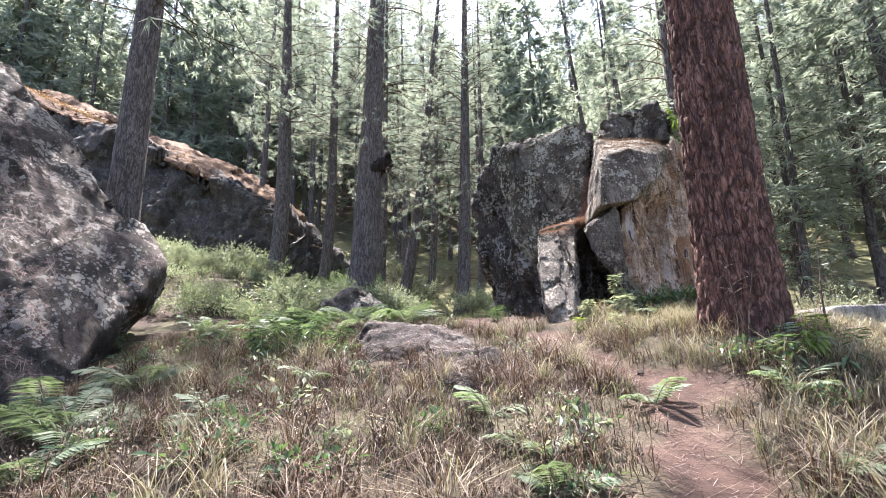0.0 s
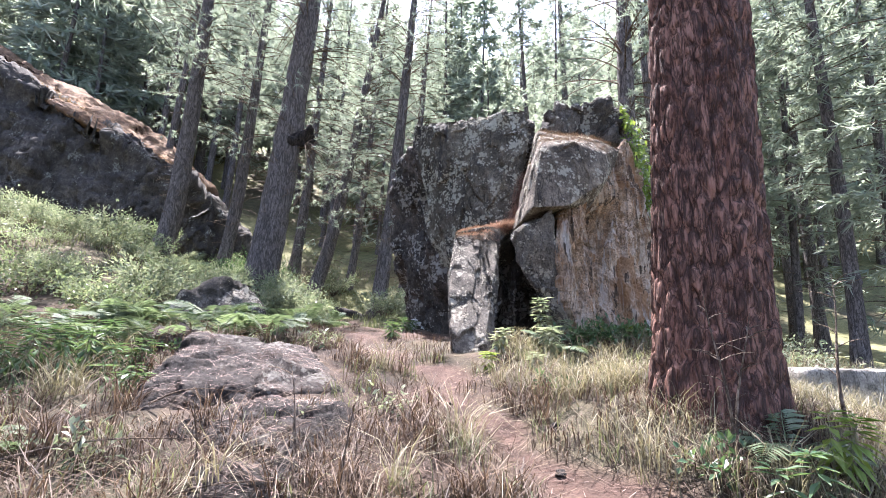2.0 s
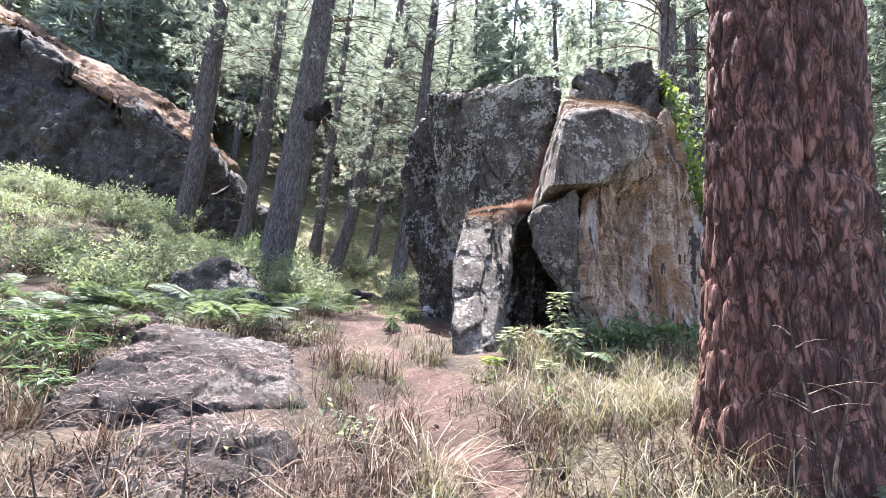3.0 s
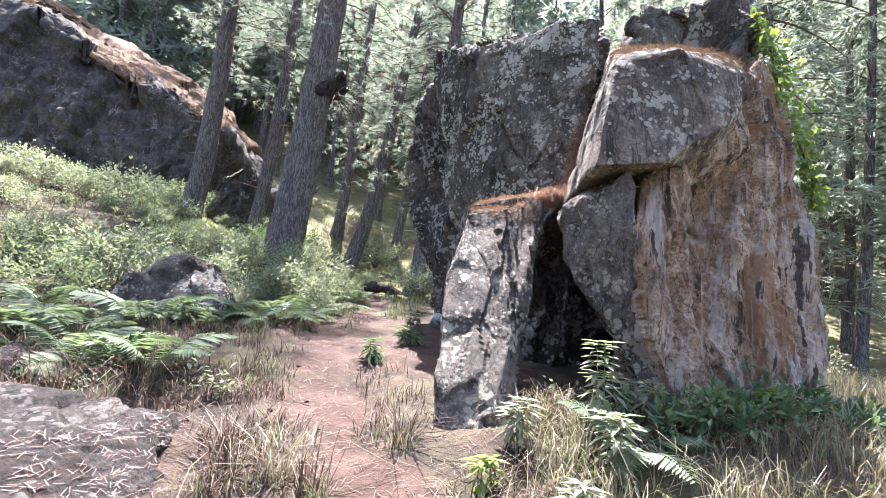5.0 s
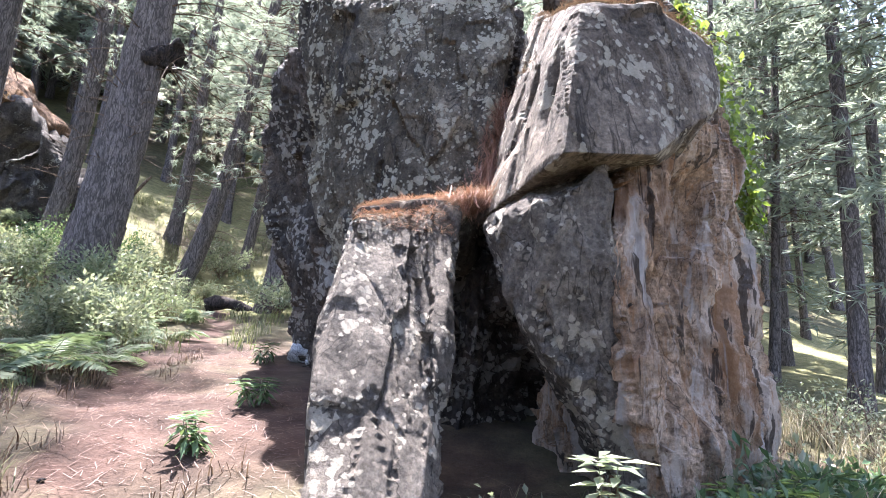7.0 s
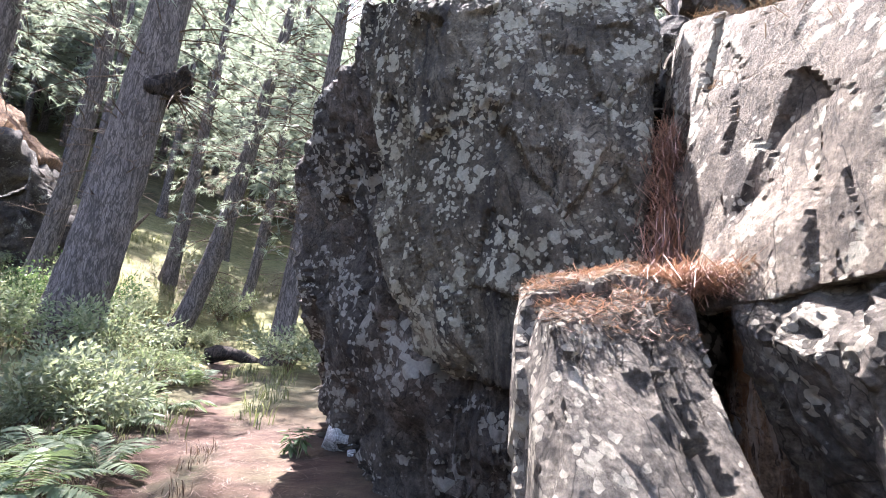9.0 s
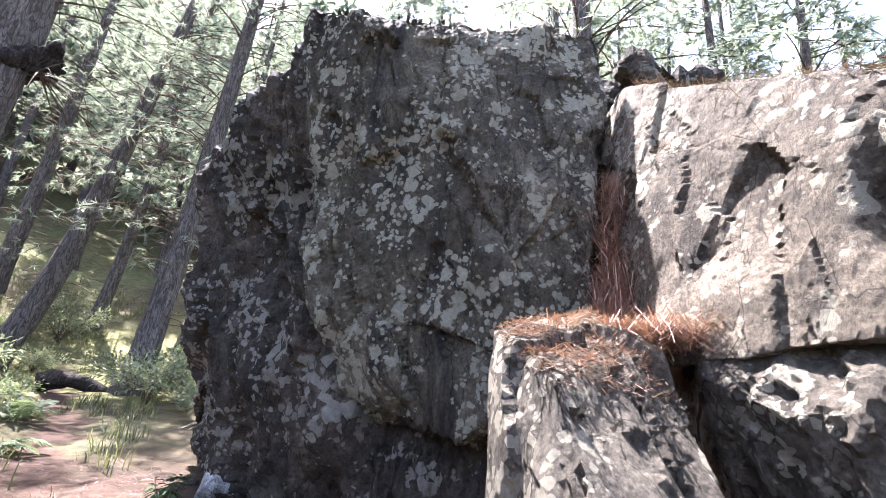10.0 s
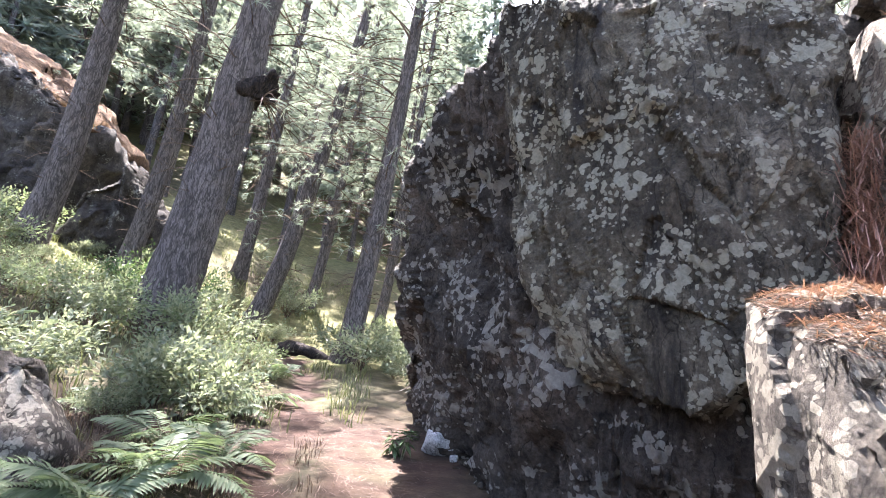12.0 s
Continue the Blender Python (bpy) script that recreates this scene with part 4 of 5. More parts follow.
def fern(x, y, size, count, seed, label="green bracken fern with arching fronds"):
    r = np.random.default_rng(seed)
    ob = thing("fern", pose(x, y, ground_z(x, y) - 0.02), label, "fern", "ferns of the forest floor")
    for k in range(count):
        fr = new("frond", FRONDS[int(r.integers(3))])
        fr.parent = ob
        sc = size * r.uniform(0.7, 1.15)
        fr.matrix_basis = pose(0, 0, 0.02, r.normal() * 12, -r.uniform(0, 35), 360 * k / count + r.uniform(-25, 25)) @ Matrix.Diagonal((sc, sc, sc, 1))
    return ob


def herb(x, y, height, stems, seed, mat, label, leaf=0.13, name="herb", wide=0.16):
    """Upright stems with whorls of long narrow leaves."""
    r = np.random.default_rng(seed)
    ob = thing(name, pose(x, y, ground_z(x, y)), label, "plant", "broad-leaved herbs")
    for k in range(stems):
        az, out = r.uniform(0, 2 * math.pi), wide * height * r.uniform(0.2, 1.3)
        hgt = height * r.uniform(0.6, 1.05)
        s = np.linspace(0, 1, 6)
        line = np.stack([math.cos(az) * out * (0.4 + s), math.sin(az) * out * (0.4 + s), -0.05 + hgt * s], -1)
        from_np("stem", *tube(line, 0.007 * (1.2 - s), 4), LEAF, ob)
        m = int(14 + 18 * hgt)
        q = np.sort(1.0 - 0.6 * r.uniform(0, 1.0, m) ** 1.8)
        base = np.stack([np.interp(q, s, line[:, j]) for j in range(3)], -1)
        a = np.arange(m) * 2.4 + r.normal(size=m) * 0.3
        way = np.stack([np.cos(a), np.sin(a), -0.25 + 2.0 * (q - 0.75)], -1)
        v, f = leaf_blades(base, way, np.tile([[0, 0, 1.0]], (m, 1)), leaf * (1.25 - 0.5 * q) * r.uniform(0.8, 1.2, m), leaf * 0.24 + 0 * q)
        tagged(from_np("leaves", v, f, mat, ob, shade=False), kind="stuff")
    return ob


def blades(name, xs, ys, height, width, bend, mat, label, seed, clump=None):
    """Grass: each blade a strip of three bent segments narrowing to a point."""
    r = np.random.default_rng(seed)
    n = len(xs)
    z = land(xs, ys) - 0.01
    az = r.uniform(0, 2 * math.pi, n)
    h = height * r.uniform(0.45, 1.25, n)
    lean = bend * r.uniform(0.2, 1.3, n)
    out = np.stack([np.cos(az), np.sin(az), 0 * az], -1)
    side = np.stack([-np.sin(az), np.cos(az), 0 * az], -1) * (width * r.uniform(0.7, 1.3, n))[:, None]
    foot = np.stack([xs, ys, z], -1)
    up = np.array([0, 0, 1.0])
    p1 = foot + out * (lean * h * 0.25)[:, None] + up * (h * 0.5)[:, None]
    p2 = foot + out * (lean * h * 0.75)[:, None] + up * (h * (0.86 - 0.15 * lean))[:, None]
    tip = foot + out * (lean * h * 1.35)[:, None] + up * (h * (1.0 - 0.45 * lean))[:, None]
    v = np.stack([foot - side, foot + side, p1 - side * 0.8, p1 + side * 0.8, p2 - side * 0.5, p2 + side * 0.5, tip], 1).reshape(-1, 3)
    b = np.arange(n)[:, None] * 7
    f = np.concatenate([b + [0, 1, 3], b + [0, 3, 2], b + [2, 3, 5], b + [2, 5, 4], b + [4, 5, 6]], 0)
    return tagged(from_np(name, v, f, mat, shade=False), label, "grass", kind="stuff")


def clumps(number, per, xs, ys, radius, seed, keep):
    """Foot points of grass in clumps within a stretch of the plan."""
    r = np.random.default_rng(seed)
    cx, cy = r.uniform(*xs, number), r.uniform(*ys, number)
    ok = keep(cx, cy, r.random(number))
    cx, cy = cx[ok], cy[ok]
    a, d = r.uniform(0, 2 * math.pi, (len(cx), per)), radius * np.sqrt(r.random((len(cx), per)))
    return (cx[:, None] + d * np.cos(a)).ravel(), (cy[:, None] + d * np.sin(a)).ravel()


def open_ground(x, y):
    """Away from the trail and from under the great boulder."""
    under = ((x > 1.2 + 0.12 * (y - 8)) & (x < 6.0) & (y > 9.4) & (y < 17)) | ((x > 1.8) & (x < 2.5) & (y > 8.1) & (y < 10.2)) | ((x < -6.0) & (y > 5) & (y < 13))
    bare = ((x + 0.35) / 0.95) ** 2 + ((y - 7.4) / 1.3) ** 2 < 1
    needle_bed = (x > 0.3) & (x < 1.7) & (y > 10.2) & (y < 16.5)
    return (trail_mask(x, y) < 0.35) & ~under & ~bare & ~needle_bed


px, py = clumps(3300, 18, (-6, 7.5), (0.6, 15), 0.14, 1, lambda x, y, u: open_ground(x, y) & (u < 0.95))
blades("dry_grass", px, py, 0.20, 0.0038, 1.15, GRASS_DRY, "dry straw-coloured grass in tufts over the forest floor", 2)
px, py = clumps(1500, 16, (-5, 5.5), (0.8, 6.0), 0.16, 12, lambda x, y, u: open_ground(x, y))
blades("matted_grass", px, py, 0.17, 0.0035, 1.3, GRASS_DRY, "matted brown dead grass in the foreground", 13)
px, py = clumps(1100, 16, (-6, 8), (0.8, 16), 0.12, 3, lambda x, y, u: open_ground(x, y) & (u < 0.9))
blades("green_grass", px, py, 0.20, 0.004, 0.8, GRASS_GREEN, "thin green grass growing among the dry tufts", 4)
px, py = clumps(330, 32, (2.5, 7.5), (3.4, 9.2), 0.15, 5, lambda x, y, u: open_ground(x, y) & ((x - 3.45) ** 2 + (y - 5.7) ** 2 > 0.26))
blades("pale_grass", px, py, 0.30, 0.0032, 0.95, GRASS_MOUND, "long pale drooping grass on the mound by the old pine", 6)
px, py = clumps(2200, 12, (-16, 16), (15, 36), 0.3, 7, lambda x, y, u: (trail_mask(x, y) < 0.3) & ((x < 1.0) | (x > 6.2)) & ((x + 0.6) ** 2 + (y - 23.3) ** 2 > 2.2 ** 2))
blades("hillside_grass", px, py, 0.30, 0.010, 0.7, GRASS_GREEN, "yellow-green grass on the slope under the pines", 8)
px, py = clumps(900, 12, (6, 14), (6, 20), 0.2, 9, lambda x, y, u: u < 0.9)
blades("dry_weeds", px, py, 0.5, 0.005, 0.6, GRASS_MOUND, "tall dry weeds in the sunny clearing", 10)


# dry grass over the ledge's turf
r = np.random.default_rng(33)
tx = r.uniform(-30, -10.0, 9000)
ty = 27.9 + 0.11 * (-9.5 - tx).clip(0, 12) + r.uniform(0, 3.0, 9000)
turf_z = np.interp(-tx, (9.5, 13, 16.5, 21, 31), (10.75, 12.7, 14.6, 17.1, 22.1)) + 0.12 * (ty - 28.6)
save_land = land
land = lambda x, y, fine=True: turf_z
blades("ledge_grass", tx, ty, 0.32, 0.010, 0.9, GRASS_PALE, "long dry tawny grass on the ledge", 34)
land = save_land


def litter(name, xs, ys, zs, length, mat, label, seed, tilt=0.25):
    """Fallen needles lying on a surface."""
    r = np.random.default_rng(seed)
    n = len(xs)
    a = r.uniform(0, 2 * math.pi, n)
    d = np.stack([np.cos(a), np.sin(a), r.normal(size=n) * tilt], -1) * (length * r.uniform(0.5, 1.2, n))[:, None]
    side = np.stack([-np.sin(a), np.cos(a), 0 * a], -1) * 0.0022
    p = np.stack([xs, ys, zs], -1)
    v = np.stack([p - d / 2 - side, p - d / 2 + side, p + d / 2 + side * 0.6, p + d / 2 - side * 0.6], 1).reshape(-1, 3)
    f = np.arange(4 * n).reshape(-1, 4)
    return tagged(from_np(name, v, f, mat, shade=False), label, "needle litter", kind="stuff")


r = np.random.default_rng(5)
lx, ly = r.uniform(-3, 4, 26000), r.uniform(1.5, 17, 26000)
ok = (trail_off(lx, ly) < 1.3 + 0.6 * r.random(len(lx)))
lx, ly = lx[ok], ly[ok]
litter("needle_litter", lx, ly, land(lx, ly) + 0.012, 0.10, LITTER, "reddish fallen pine needles strewn over the trail", 6)
# needles heaped on the slab's top, in the cleft behind it and beside the front block
hits = [slab_tree.ray_cast(Vector((r.uniform(2.0, 2.82), r.uniform(9.7, 10.35), 6)), Vector((0, 0, -1))) for _ in range(1700)]
heap = np.array([(h[0] + h[1] * 0.01)[:] for h in hits if h[0] is not None and h[1].z > 0.45 and h[0].z > 3.8])
litter("needle_heap", heap[:, 0], heap[:, 1], heap[:, 2] + 0.012 * r.random(len(heap)), 0.11, LITTER_RED, "thin heap of rust-red pine needles on top of the slab", 7, 0.2)
hits = [front_tree.ray_cast(Vector((r.uniform(3.2, 4.8), r.uniform(8.9, 10.6), 8)), Vector((0, 0, -1))) for _ in range(1900)]
heap = np.array([(h[0] + h[1] * 0.012)[:] for h in hits if h[0] is not None and h[1].z > 0.42 and h[0].z > 5.0])
litter("brow_needles", heap[:, 0], heap[:, 1], heap[:, 2] + 0.03 * r.random(len(heap)), 0.14, LITTER, "straw-pale needles and grass caught on the boulder's brow", 17, 0.3)
n = 1500
litter("needle_heap", 2.9 + 0.1 * r.normal(size=n), 9.95 + 0.12 * r.normal(size=n), 4.06 + 0.12 * r.random(n), 0.18, LITTER_RED, "heap of rust-red pine needles between slab and boulder", 9, 0.45)
u = r.random(1500) ** 1.3
litter("cleft_needles", 3.1 + 0.3 * u + r.normal(size=1500) * 0.06, 10.4 + 0.22 * u + r.normal(size=1500) * 0.07, 4.2 + 1.1 * u + 0.12 * r.random(1500), 0.15, LITTER_RED, "rust-red pine needles lodged in the cleft of the boulder", 8, 0.8)

# ferns: x, y, size, fronds
FERNS = [(0.45, 4.2, 0.75, 3), (0.72, 3.5, 0.6, 4), (0.75, 3.0, 0.6, 4), (-2.6, 3.4, 1.0, 8), (-3.2, 4.4, 1.1, 9), (-4.0, 6.6, 1.2, 8), (-4.4, 5.6, 1.2, 8), (1.9, 4.5, 0.6, 5), (2.6, 3.0, 0.6, 5), (3.1, 8.2, 0.8, 6), (-0.75, 9.4, 1.1, 6),
         (-1.1, 12.3, 1.2, 8), (-0.9, 12.9, 1.2, 9), (-1.5, 12.1, 1.1, 8), (-0.6, 13.8, 1.1, 8), (-1.3, 14.3, 1.2, 9), (-2.0, 11.8, 1.0, 7), (-1.2, 16.0, 1.2, 8), (-2.2, 16.6, 1.3, 9), (-0.9, 17.4, 1.2, 8), (-1.6, 18.2, 1.2, 8),
         (-3.6, 5.0, 1.0, 7), (-1.4, 5.6, 0.7, 6), (-1.9, 4.4, 0.7, 6), (3.0, 4.3, 0.7, 6), (3.4, 5.0, 0.7, 6), (-3.9, 11.9, 1.0, 8), (-3.6, 14.0, 1.1, 8), (-0.9, 19.3, 1.1, 8)]
for k, (x, y, size, count) in enumerate(FERNS):
    fern(x, y, size, count, 100 + k)

rf = np.random.default_rng(88)
for k in range(34):
    x, y = rf.uniform(-7.0, -1.3), rf.uniform(8.8, 18.0)
    if y < 13.9 and (-3.6 < x < -1.5 and y > 12):
        continue
    fern(x, y, rf.uniform(0.7, 1.25), int(rf.integers(5, 9)), 700 + k)

# arching tussocks of dead grass
px, py = clumps(60, 46, (-4.5, 3.2), (2.0, 9.5), 0.07, 41, lambda x, y, u: open_ground(x, y))
blades("tussock_grass", px, py, 0.42, 0.0034, 1.45, GRASS_MOUND, "arching tussocks of pale dead grass", 42)
px, py = clumps(110, 46, (-5.5, 2.6), (1.8, 9.0), 0.09, 43, lambda x, y, u: open_ground(x, y))
blades("tussock_grass", px, py, 0.38, 0.004, 1.4, GRASS_DRY, "arching tussocks of brown dead grass", 44)
LOW = [shrub(-1.55, 4.1, 0.26, 0.24, 90, 0.07, LEAF_DARK, 711, "low dark leafy plants among dry grass", "ground_plants", 9, "plants"),
       shrub(-0.6, 3.6, 0.32, 0.2, 70, 0.06, LEAF, 712, "low leafy green plants among dry grass", "ground_plants", 9, "plants")]
for k in range(60):
    x, y = rf.uniform(-5.2, 3.0), rf.uniform(2.2, 9.8)
    if trail_off(x, y) < 0.55 or ((x + 0.35) / 1.0) ** 2 + ((y - 7.4) / 1.5) ** 2 < 1:
        continue
    copy_thing(LOW[k % 2], pose(x, y, ground_z(x, y), 0, 0, rf.uniform(0, 360)) @ Matrix.Diagonal((1, 1, rf.uniform(0.6, 1.2), 1)) @ Matrix.Scale(rf.uniform(0.7, 1.4), 4))

# leafy shrubs of the left slope: three kinds, then repeats
BUSH = [shrub(-3.6, 15.4, 1.25, 1.0, 1500, 0.10, LEAF, 201, "leafy light-green shrub on the slope", stems=20),
        shrub(-4.9, 13.2, 1.0, 1.0, 1300, 0.085, LEAF_FRESH, 202, "leafy fresh-green shrub on the slope", stems=20),
        shrub(-2.6, 17.8, 1.1, 0.95, 1400, 0.105, LEAF, 203, "leafy light-green shrub on the slope", stems=18)]
rb = np.random.default_rng(21)
placed = [(-3.6, 15.4), (-4.9, 13.2), (-2.6, 17.8)]
tries = 0
while len(placed) < 80 and tries < 9000:
    tries += 1
    x, y = rb.uniform(-13, 2.5), rb.uniform(10.2, 29)
    if x > -0.9 - 0.06 * (y - 12) and not (y > 19.5 and x > 0.6) or (x > -4.6 and x < -0.8 and y < 14.4) or (x < -6.5 and y < 14) or (x + 0.6) ** 2 + (y - 23.6) ** 2 < 2.2 ** 2 or min((x - a) ** 2 + (y - b) ** 2 for a, b in placed) < 1.0 ** 2:
        continue
    placed.append((x, y))
    s = rb.choice((0.45, 0.6, 0.8, 1.0, 1.35))
    copy_thing(BUSH[int(rb.integers(3))], pose(x, y, ground_z(x, y), 0, 0, rb.uniform(0, 360)) @ Matrix.Diagonal((s, s, s * rb.uniform(0.8, 1.1), 1)))
shrub(-1.9, 15.6, 1.35, 0.8, 1100, 0.11, LEAF, 231, "tall green sapling shrub above the ferns", stems=12)
shrub(-4.6, 22.5, 2.0, 1.6, 2200, 0.10, LEAF_DARK, 232, "dark green bush at the foot of a pine", stems=20)
for k, (x, y, hgt) in enumerate([(7.6, 10.2, 0.9), (8.8, 12.0, 1.0), (7.2, 12.8, 1.0), (9.8, 9.6, 0.9), (10.5, 13.0, 1.1), (6.8, 8.6, 0.7), (9.0, 15.0, 1.1), (12.0, 16.0, 1.3), (7.0, 16.0, 1.2), (13.5, 13.0, 1.2)]):
    shrub(x, y, hgt, 0.7, 420, 0.07, LEAF, 240 + k, "sparse sunlit shrub among dry weeds", stems=26)

# herbs by the slab and under the split face
for k, (x, y, hgt, st) in enumerate([(2.42, 8.3, 0.5, 3), (2.98, 8.3, 0.72, 3), (2.9, 7.9, 0.45, 4), (2.2, 7.9, 0.25, 2), (3.2, 8.5, 0.6, 3), (2.65, 7.6, 0.28, 3)]):
    herb(x, y, hgt, st, 300 + k, LEAF if k != 3 else LEAF_LIME, "upright herb with whorls of long glossy green leaves", 0.17)
for k, (x, y, hgt, st) in enumerate([(1.07, 10.6, 0.28, 4), (1.4, 11.7, 0.38, 5), (1.2, 14.4, 0.4, 4), (-2.6, 7.3, 0.62, 14), (-1.6, 7.6, 0.45, 8), (-2.15, 7.6, 0.6, 13), (-1.4, 6.9, 0.3, 5), (3.45, 4.75, 0.55, 3), (3.9, 8.75, 0.3, 4), (4.3, 8.9, 0.34, 5), (3.2, 4.35, 0.5, 3)]):
    herb(x, y, hgt, st, 320 + k, LEAF_LIME if k in (7, 8, 9) else LEAF_DARK, "low leafy green herb in a clump", 0.17, wide=0.45)
for k in range(16):
    x = 3.4 + 0.19 * k
    y = 8.45 + 0.085 * k + 0.2 * math.sin(k * 2.1)
    shrub(x, y, 0.36 + 0.1 * math.sin(k * 1.3), 0.36, 150, 0.10, LEAF if k % 3 == 1 else LEAF_DARK, 340 + k, "dark leafy plants crowding the foot of the boulder", "ground_plants", 12, "plants")

# ---- smaller things ----
def lump(size, seed, edge, amp=0.1):
    """A rounded irregular stone shape of about that size, standing on z = 0."""
    r = np.random.default_rng(seed)
    pts = r.normal(size=(14, 3))
    pts /= np.linalg.norm(pts, axis=1)[:, None]
    pts = pts * np.array(size) * r.uniform(0.8, 1.1, (14, 1)) + np.array([0, 0, size[2] * 0.6])
    return rock_shape([tuple(p) for p in pts], edge, amp * max(size), 8, amp * 0.5 * max(size), seed)


white = thing("white_stone", pose(1.75, 14.7, ground_z(1.75, 14.7)), "white weathered stone lying at the boulder's foot", "stone")
part("stone", lump((0.32, 0.27, 0.22), 61, 0.05), WHITE_STONE, white)
for k, (x, y, s) in enumerate([(1.95, 14.1, 0.12), (1.85, 14.35, 0.09), (2.05, 13.7, 0.16), (2.0, 13.95, 0.08), (2.1, 13.3, 0.13), (1.95, 13.5, 0.07), (1.8, 14.0, 0.06), (2.15, 13.0, 0.12), (1.55, 15.4, 0.1)]):
    st = thing("small_stone", pose(x, y, ground_z(x, y)), "small grey stone at the boulder's foot", "stone", "stones at the boulder's foot")
    part("stone", lump((s, s * 0.8, s * 0.6), 400 + k, 0.05), WHITE_STONE if k % 3 == 1 else ROCK_SLAB, st)
for k, (x, y, s) in enumerate([(2.3, 6.0, 0.07), (2.12, 5.4, 0.06), (0.55, 8.9, 0.03), (0.72, 9.3, 0.03), (0.35, 10.2, 0.03), (1.0, 8.7, 0.035), (0.9, 7.9, 0.04), (1.6, 6.9, 0.035)]):
    clod = thing("dung_clod" if k < 2 else "pine_cone", pose(x, y, ground_z(x, y)), "dark dried clod lying on the trail" if k < 2 else "small dark pine cone on the trail", "clod" if k < 2 else "pine cone", "litter on the trail")
    part("clod" if k < 2 else "cone", lump((s, s * 0.75, s * 0.6), 430 + k, 0.02, 0.2), CHARRED, clod)

# charred log across the trail's far end
s = np.linspace(0, 1, 16)
gz = ground_z(-0.9, 24.2)
log = thing("charred_log", pose(-1.5, 24.1, gz + 0.22, 0, 0, -14), "short blackened fallen log beside the trail", "log")
v, f = tube(np.stack([1.9 * s, 0.1 * np.sin(3 * s), 0.12 * np.sin(5 * s) - 0.08 * s], -1), 0.22 * (1 - 0.45 * s) + 0.05 * np.exp(-((s - 0.15) / 0.1) ** 2), 12, bark=0.2, seed=3)
from_np("log_body", v, f, CHARRED, log)
v, f = tube(np.stack([0.35 + 0.35 * s, 0 * s, 0.12 + 0.28 * s - 0.2 * s ** 2], -1), 0.07 * (1.1 - s), 7, bark=0.15, seed=4)
from_np("branch_stub", v, f, CHARRED, log)

# burl on the leaning pine, with a fan of dead twigs
burl_at = Vector((-2.72, 21.0, 10.2))
burl_tree = [o for o in scene.objects if o.name.startswith("pine_tree") and abs(o.location.x + 4.1) < 0.01 and abs(o.location.y - 21.2) < 0.01][0]
r = np.random.default_rng(77)
bm = lump((0.72, 0.6, 0.8), 78, 0.08, 0.2)
bmesh.ops.translate(bm, verts=bm.verts[:], vec=burl_at - Vector((0, 0, 0.42)) - burl_tree.location)
part("burl", bm, CHARRED, burl_tree, "dark swollen burl on the trunk")
pieces = []
for k in range(14):
    a, e = r.uniform(-1.6, 1.4), r.uniform(-0.5, 0.3)
    q = np.linspace(0, 1, 5)
    ln = r.uniform(0.8, 2.2)
    base = np.array(burl_at - burl_tree.location)
    pieces.append(tube(base + np.stack([ln * q * math.cos(a), ln * q * math.sin(a), ln * (e * q - 0.25 * q * q)], -1), 0.022 * (1.15 - q), 4))
tagged(from_np("twigwork", *joined(pieces), TWIG, burl_tree), kind="stuff")

# split dead stub leaning among the trunks
stub = thing("dead_stub", pose(-6.3, 25.6, ground_z(-6.3, 25.6), 0, 38, 0), "pale splintered dead trunk leaning between pines", "dead wood")
v, f = tube(np.stack([0.1 * np.sin(4 * s), 0 * s, 3.6 * s], -1), 0.16 * (1.2 - s), 8, bark=0.25, seed=12)
from_np("stub_trunk", v, f, TWIG, stub)

# creeper on the boulder's far shoulder
VINE = [(5.45, 10.75, 7.0), (5.5, 10.5, 6.3), (5.52, 10.3, 5.6), (5.66, 10.25, 5.0), (5.86, 10.25, 4.35)]
creeper = thing("creeper", pose(0, 0, 0), "lime-green leafy creeper hanging down the boulder's shoulder", "vine")
line = np.array(VINE)
t = np.linspace(0, 1, len(VINE))
q = np.linspace(0, 1, 24)
from_np("vine_stem", *tube(np.stack([np.interp(q, t, line[:, k]) for k in range(3)], -1) + 0.03 * np.sin(9 * q)[:, None], 0.012 + 0 * q, 5), TWIG, creeper)
n = 700
q = r.random(n)
at = np.stack([np.interp(q, t, line[:, k]) for k in range(3)], -1) + r.normal(size=(n, 3)) * np.array([0.05, 0.12, 0.12]) * (0.3 + 0.9 * np.sin(np.pi * q))[:, None]
way = np.array([0.1, -0.3, -0.8]) + r.normal(size=(n, 3)) * 0.5
up = np.array([0.1, -0.8, 0.5]) + r.normal(size=(n, 3)) * 0.4
v, f = leaf_blades(at, way, up, 0.085 * r.uniform(0.6, 1.3, n), 0.07 * r.uniform(0.7, 1.2, n), 0.15)
tagged(from_np("vine_leaves", v, f, LEAF_LIME, creeper, shade=False), kind="stuff")

# pale rock slabs at the clearing's edge, built as one low straight block
wall = thing("low_wall", pose(7.0, 7.5, 0, 0, 0, 6), "low pale rock slab at the edge of the clearing", "wall")
part("block", rock_shape([(-1.6, -0.3, 1.2), (2.2, -0.3, 1.2), (2.2, 0.5, 1.2), (-1.6, 0.5, 1.2), (-1.6, -0.3, 1.93), (2.2, -0.3, 1.93), (2.2, 0.5, 1.95), (-1.6, 0.5, 1.95)], 0.12, 0.012, 10, 0.006, 91), PALE_SLAB, wall)

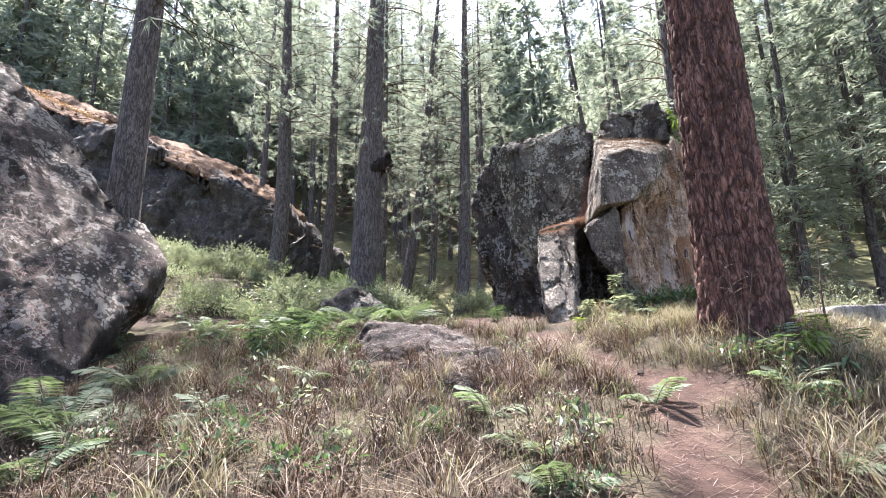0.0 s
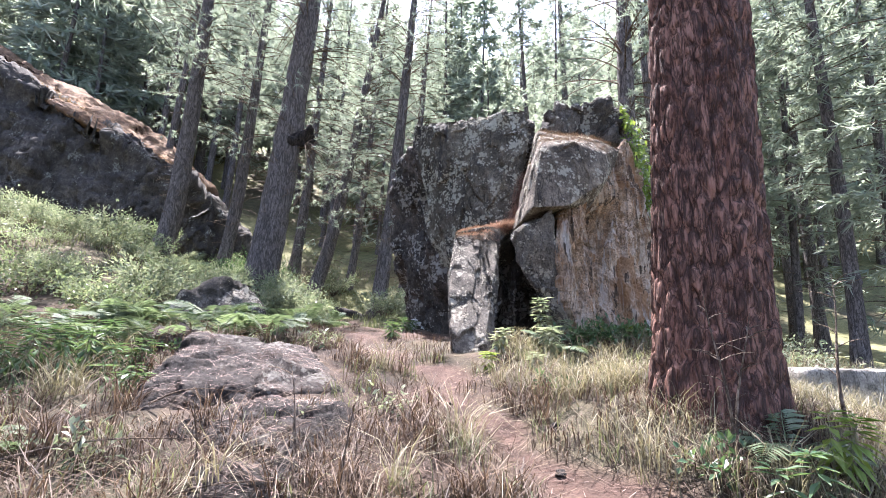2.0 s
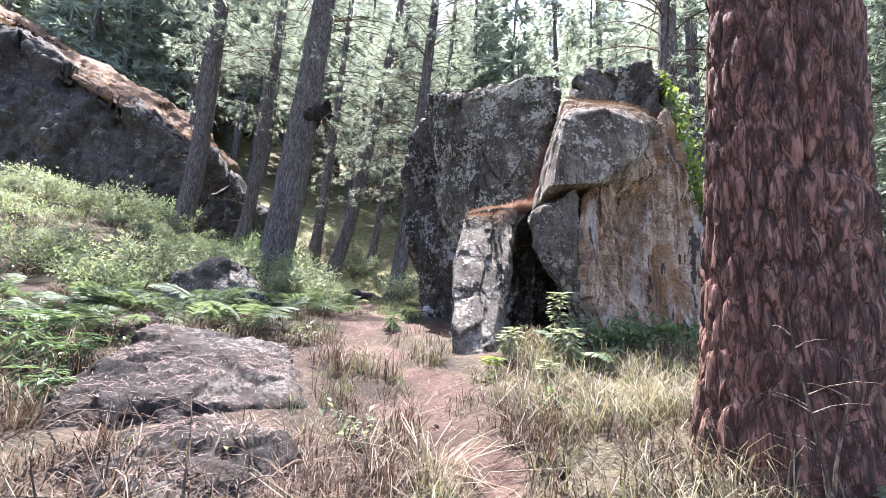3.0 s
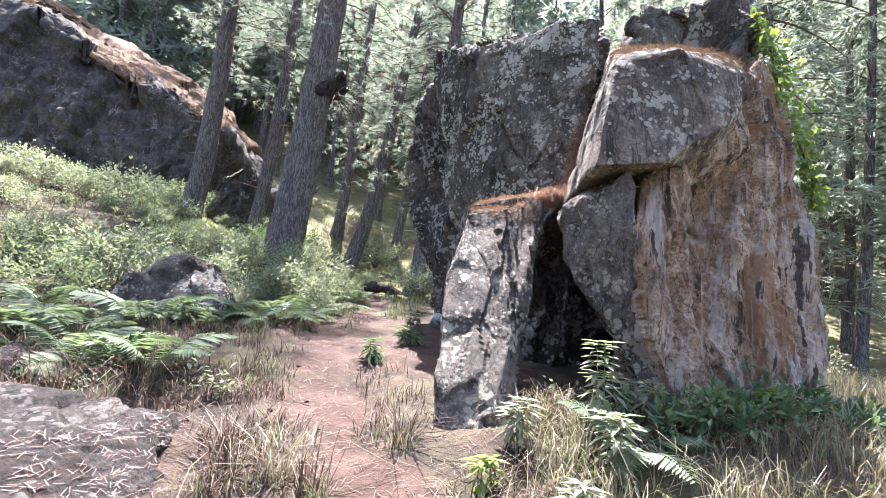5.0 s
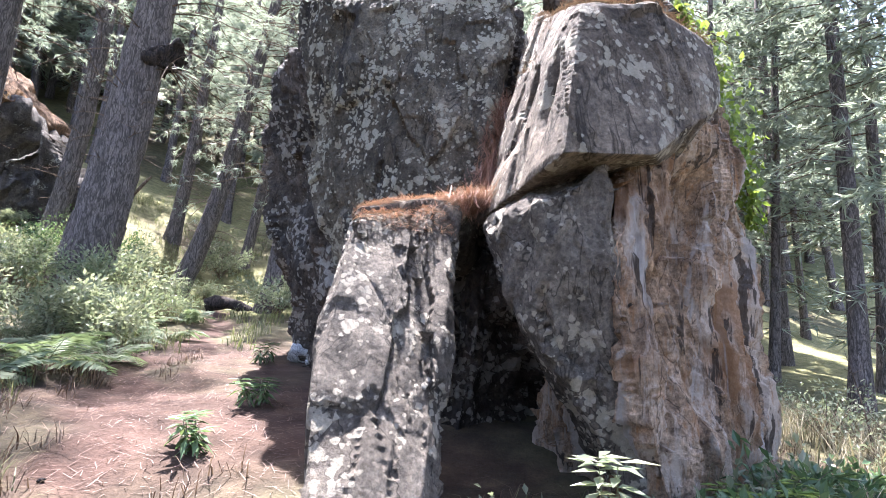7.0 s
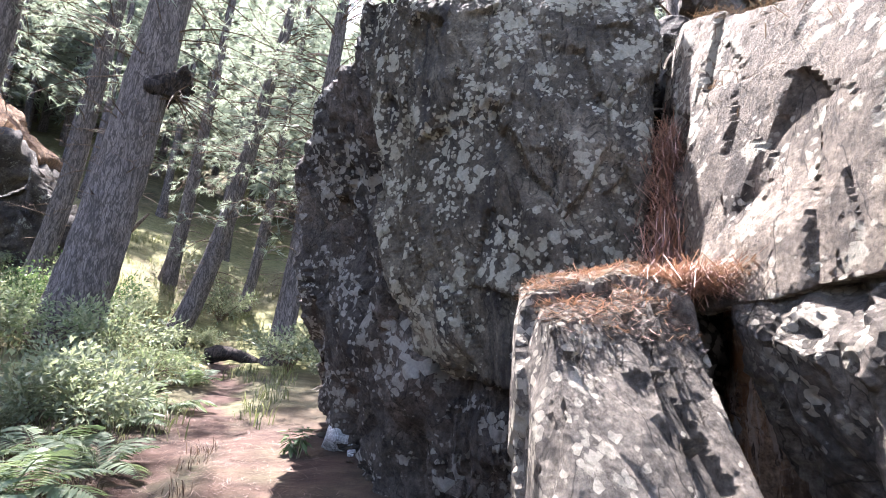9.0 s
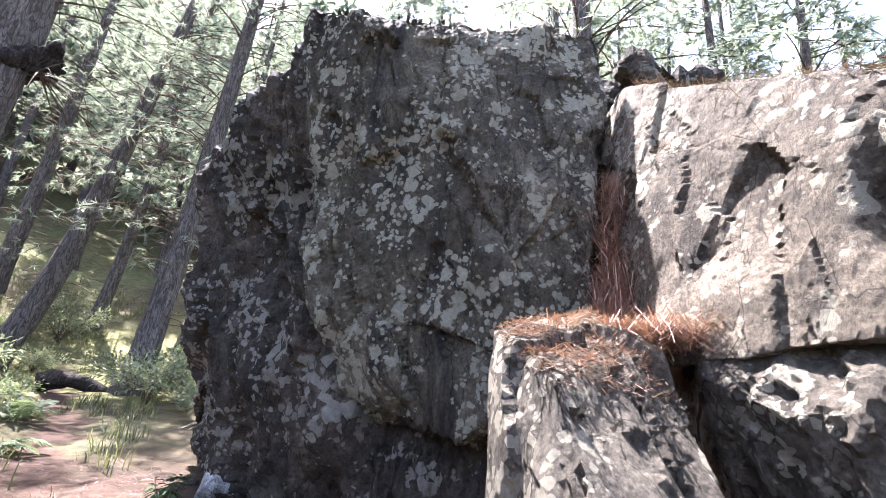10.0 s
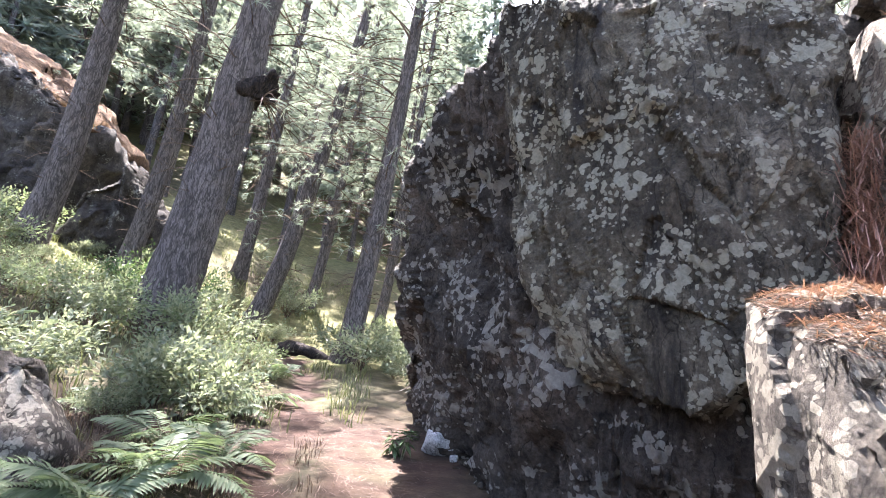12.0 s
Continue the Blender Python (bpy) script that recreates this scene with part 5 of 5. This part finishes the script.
# dead stalks and fallen twigs
def stalk(x, y, height, seed, label="dry brown stalk with bare side twigs", lean=0.15):
    r = np.random.default_rng(seed)
    ob = thing("dry_stalk", pose(x, y, ground_z(x, y), 0, 0, r.uniform(0, 360)), label, "dead plant", "dry stalks")
    q = np.linspace(0, 1, 8)
    line = np.stack([lean * height * q ** 1.5, 0.03 * np.sin(5 * q), -0.05 + height * q], -1)
    from_np("stem", *tube(line, 0.012 * (1.2 - q) * (0.6 + 0.4 * height), 5, bark=0.1, seed=seed), TWIG, ob)
    for k in range(int(3 + 4 * height)):
        s0 = r.uniform(0.3, 0.98)
        p0 = np.array([np.interp(s0, q, line[:, j]) for j in range(3)])
        a, ln = r.uniform(0, 2 * math.pi), height * r.uniform(0.1, 0.25)
        e = np.linspace(0, 1, 4)
        from_np("twig", *tube(p0 + np.stack([ln * e * math.cos(a), ln * e * math.sin(a), ln * (0.7 * e - 0.4 * e * e)], -1), 0.004 * (1.3 - e), 3), TWIG, ob)
    return ob


for k, (x, y, hgt) in enumerate([(3.02, 4.98, 1.05), (3.1, 5.02, 0.9), (3.95, 5.1, 1.2), (0.5, 5.3, 0.7), (0.75, 4.9, 0.6), (-0.1, 5.2, 0.5), (-1.2, 4.7, 0.6), (5.6, 8.7, 0.8), (6.2, 9.1, 1.0), (6.8, 9.6, 1.2), (7.3, 10.0, 1.3), (6.0, 8.2, 0.7), (8.2, 10.5, 1.4), (8.9, 11.5, 1.4)]):
    stalk(x, y, hgt, 500 + k, lean=0.1 + 0.05 * (k % 4))
for k, (x, y, ln, turn) in enumerate([(-0.3, 4.6, 1.0, 25), (-1.3, 5.2, 1.3, 10), (-0.9, 6.3, 1.0, -20), (4.4, 8.1, 0.9, 30), (4.9, 8.5, 0.8, -15), (0.7, 8.6, 0.4, 60)]):
    tw = thing("fallen_twig", pose(x, y, ground_z(x, y) + 0.06, 0, -7, turn), "thin bare twig fallen in the grass", "twig", "fallen twigs")
    q = np.linspace(0, 1, 8)
    from_np("twig_stem", *tube(np.stack([ln * q, 0.1 * np.sin(4 * q + k), 0.08 * np.sin(3 * q)], -1), 0.008 * (1.2 - q), 5), TWIG, tw)

# pale-leaved wiry weeds in the foreground
for k in range(22):
    x, y = -2.6 + 0.21 * k + 0.25 * math.sin(k * 5.1), 2.9 + 0.9 * abs(math.sin(k * 1.7)) + 0.5 * math.cos(k * 3.3)
    if trail_off(x, y) < 0.6:
        continue
    shrub(x, y, 0.4, 0.2, 60, 0.03, WEED_PALE, 560 + k, "wiry dry weed with small pale leaves", "wiry_weed", 7, "weed")
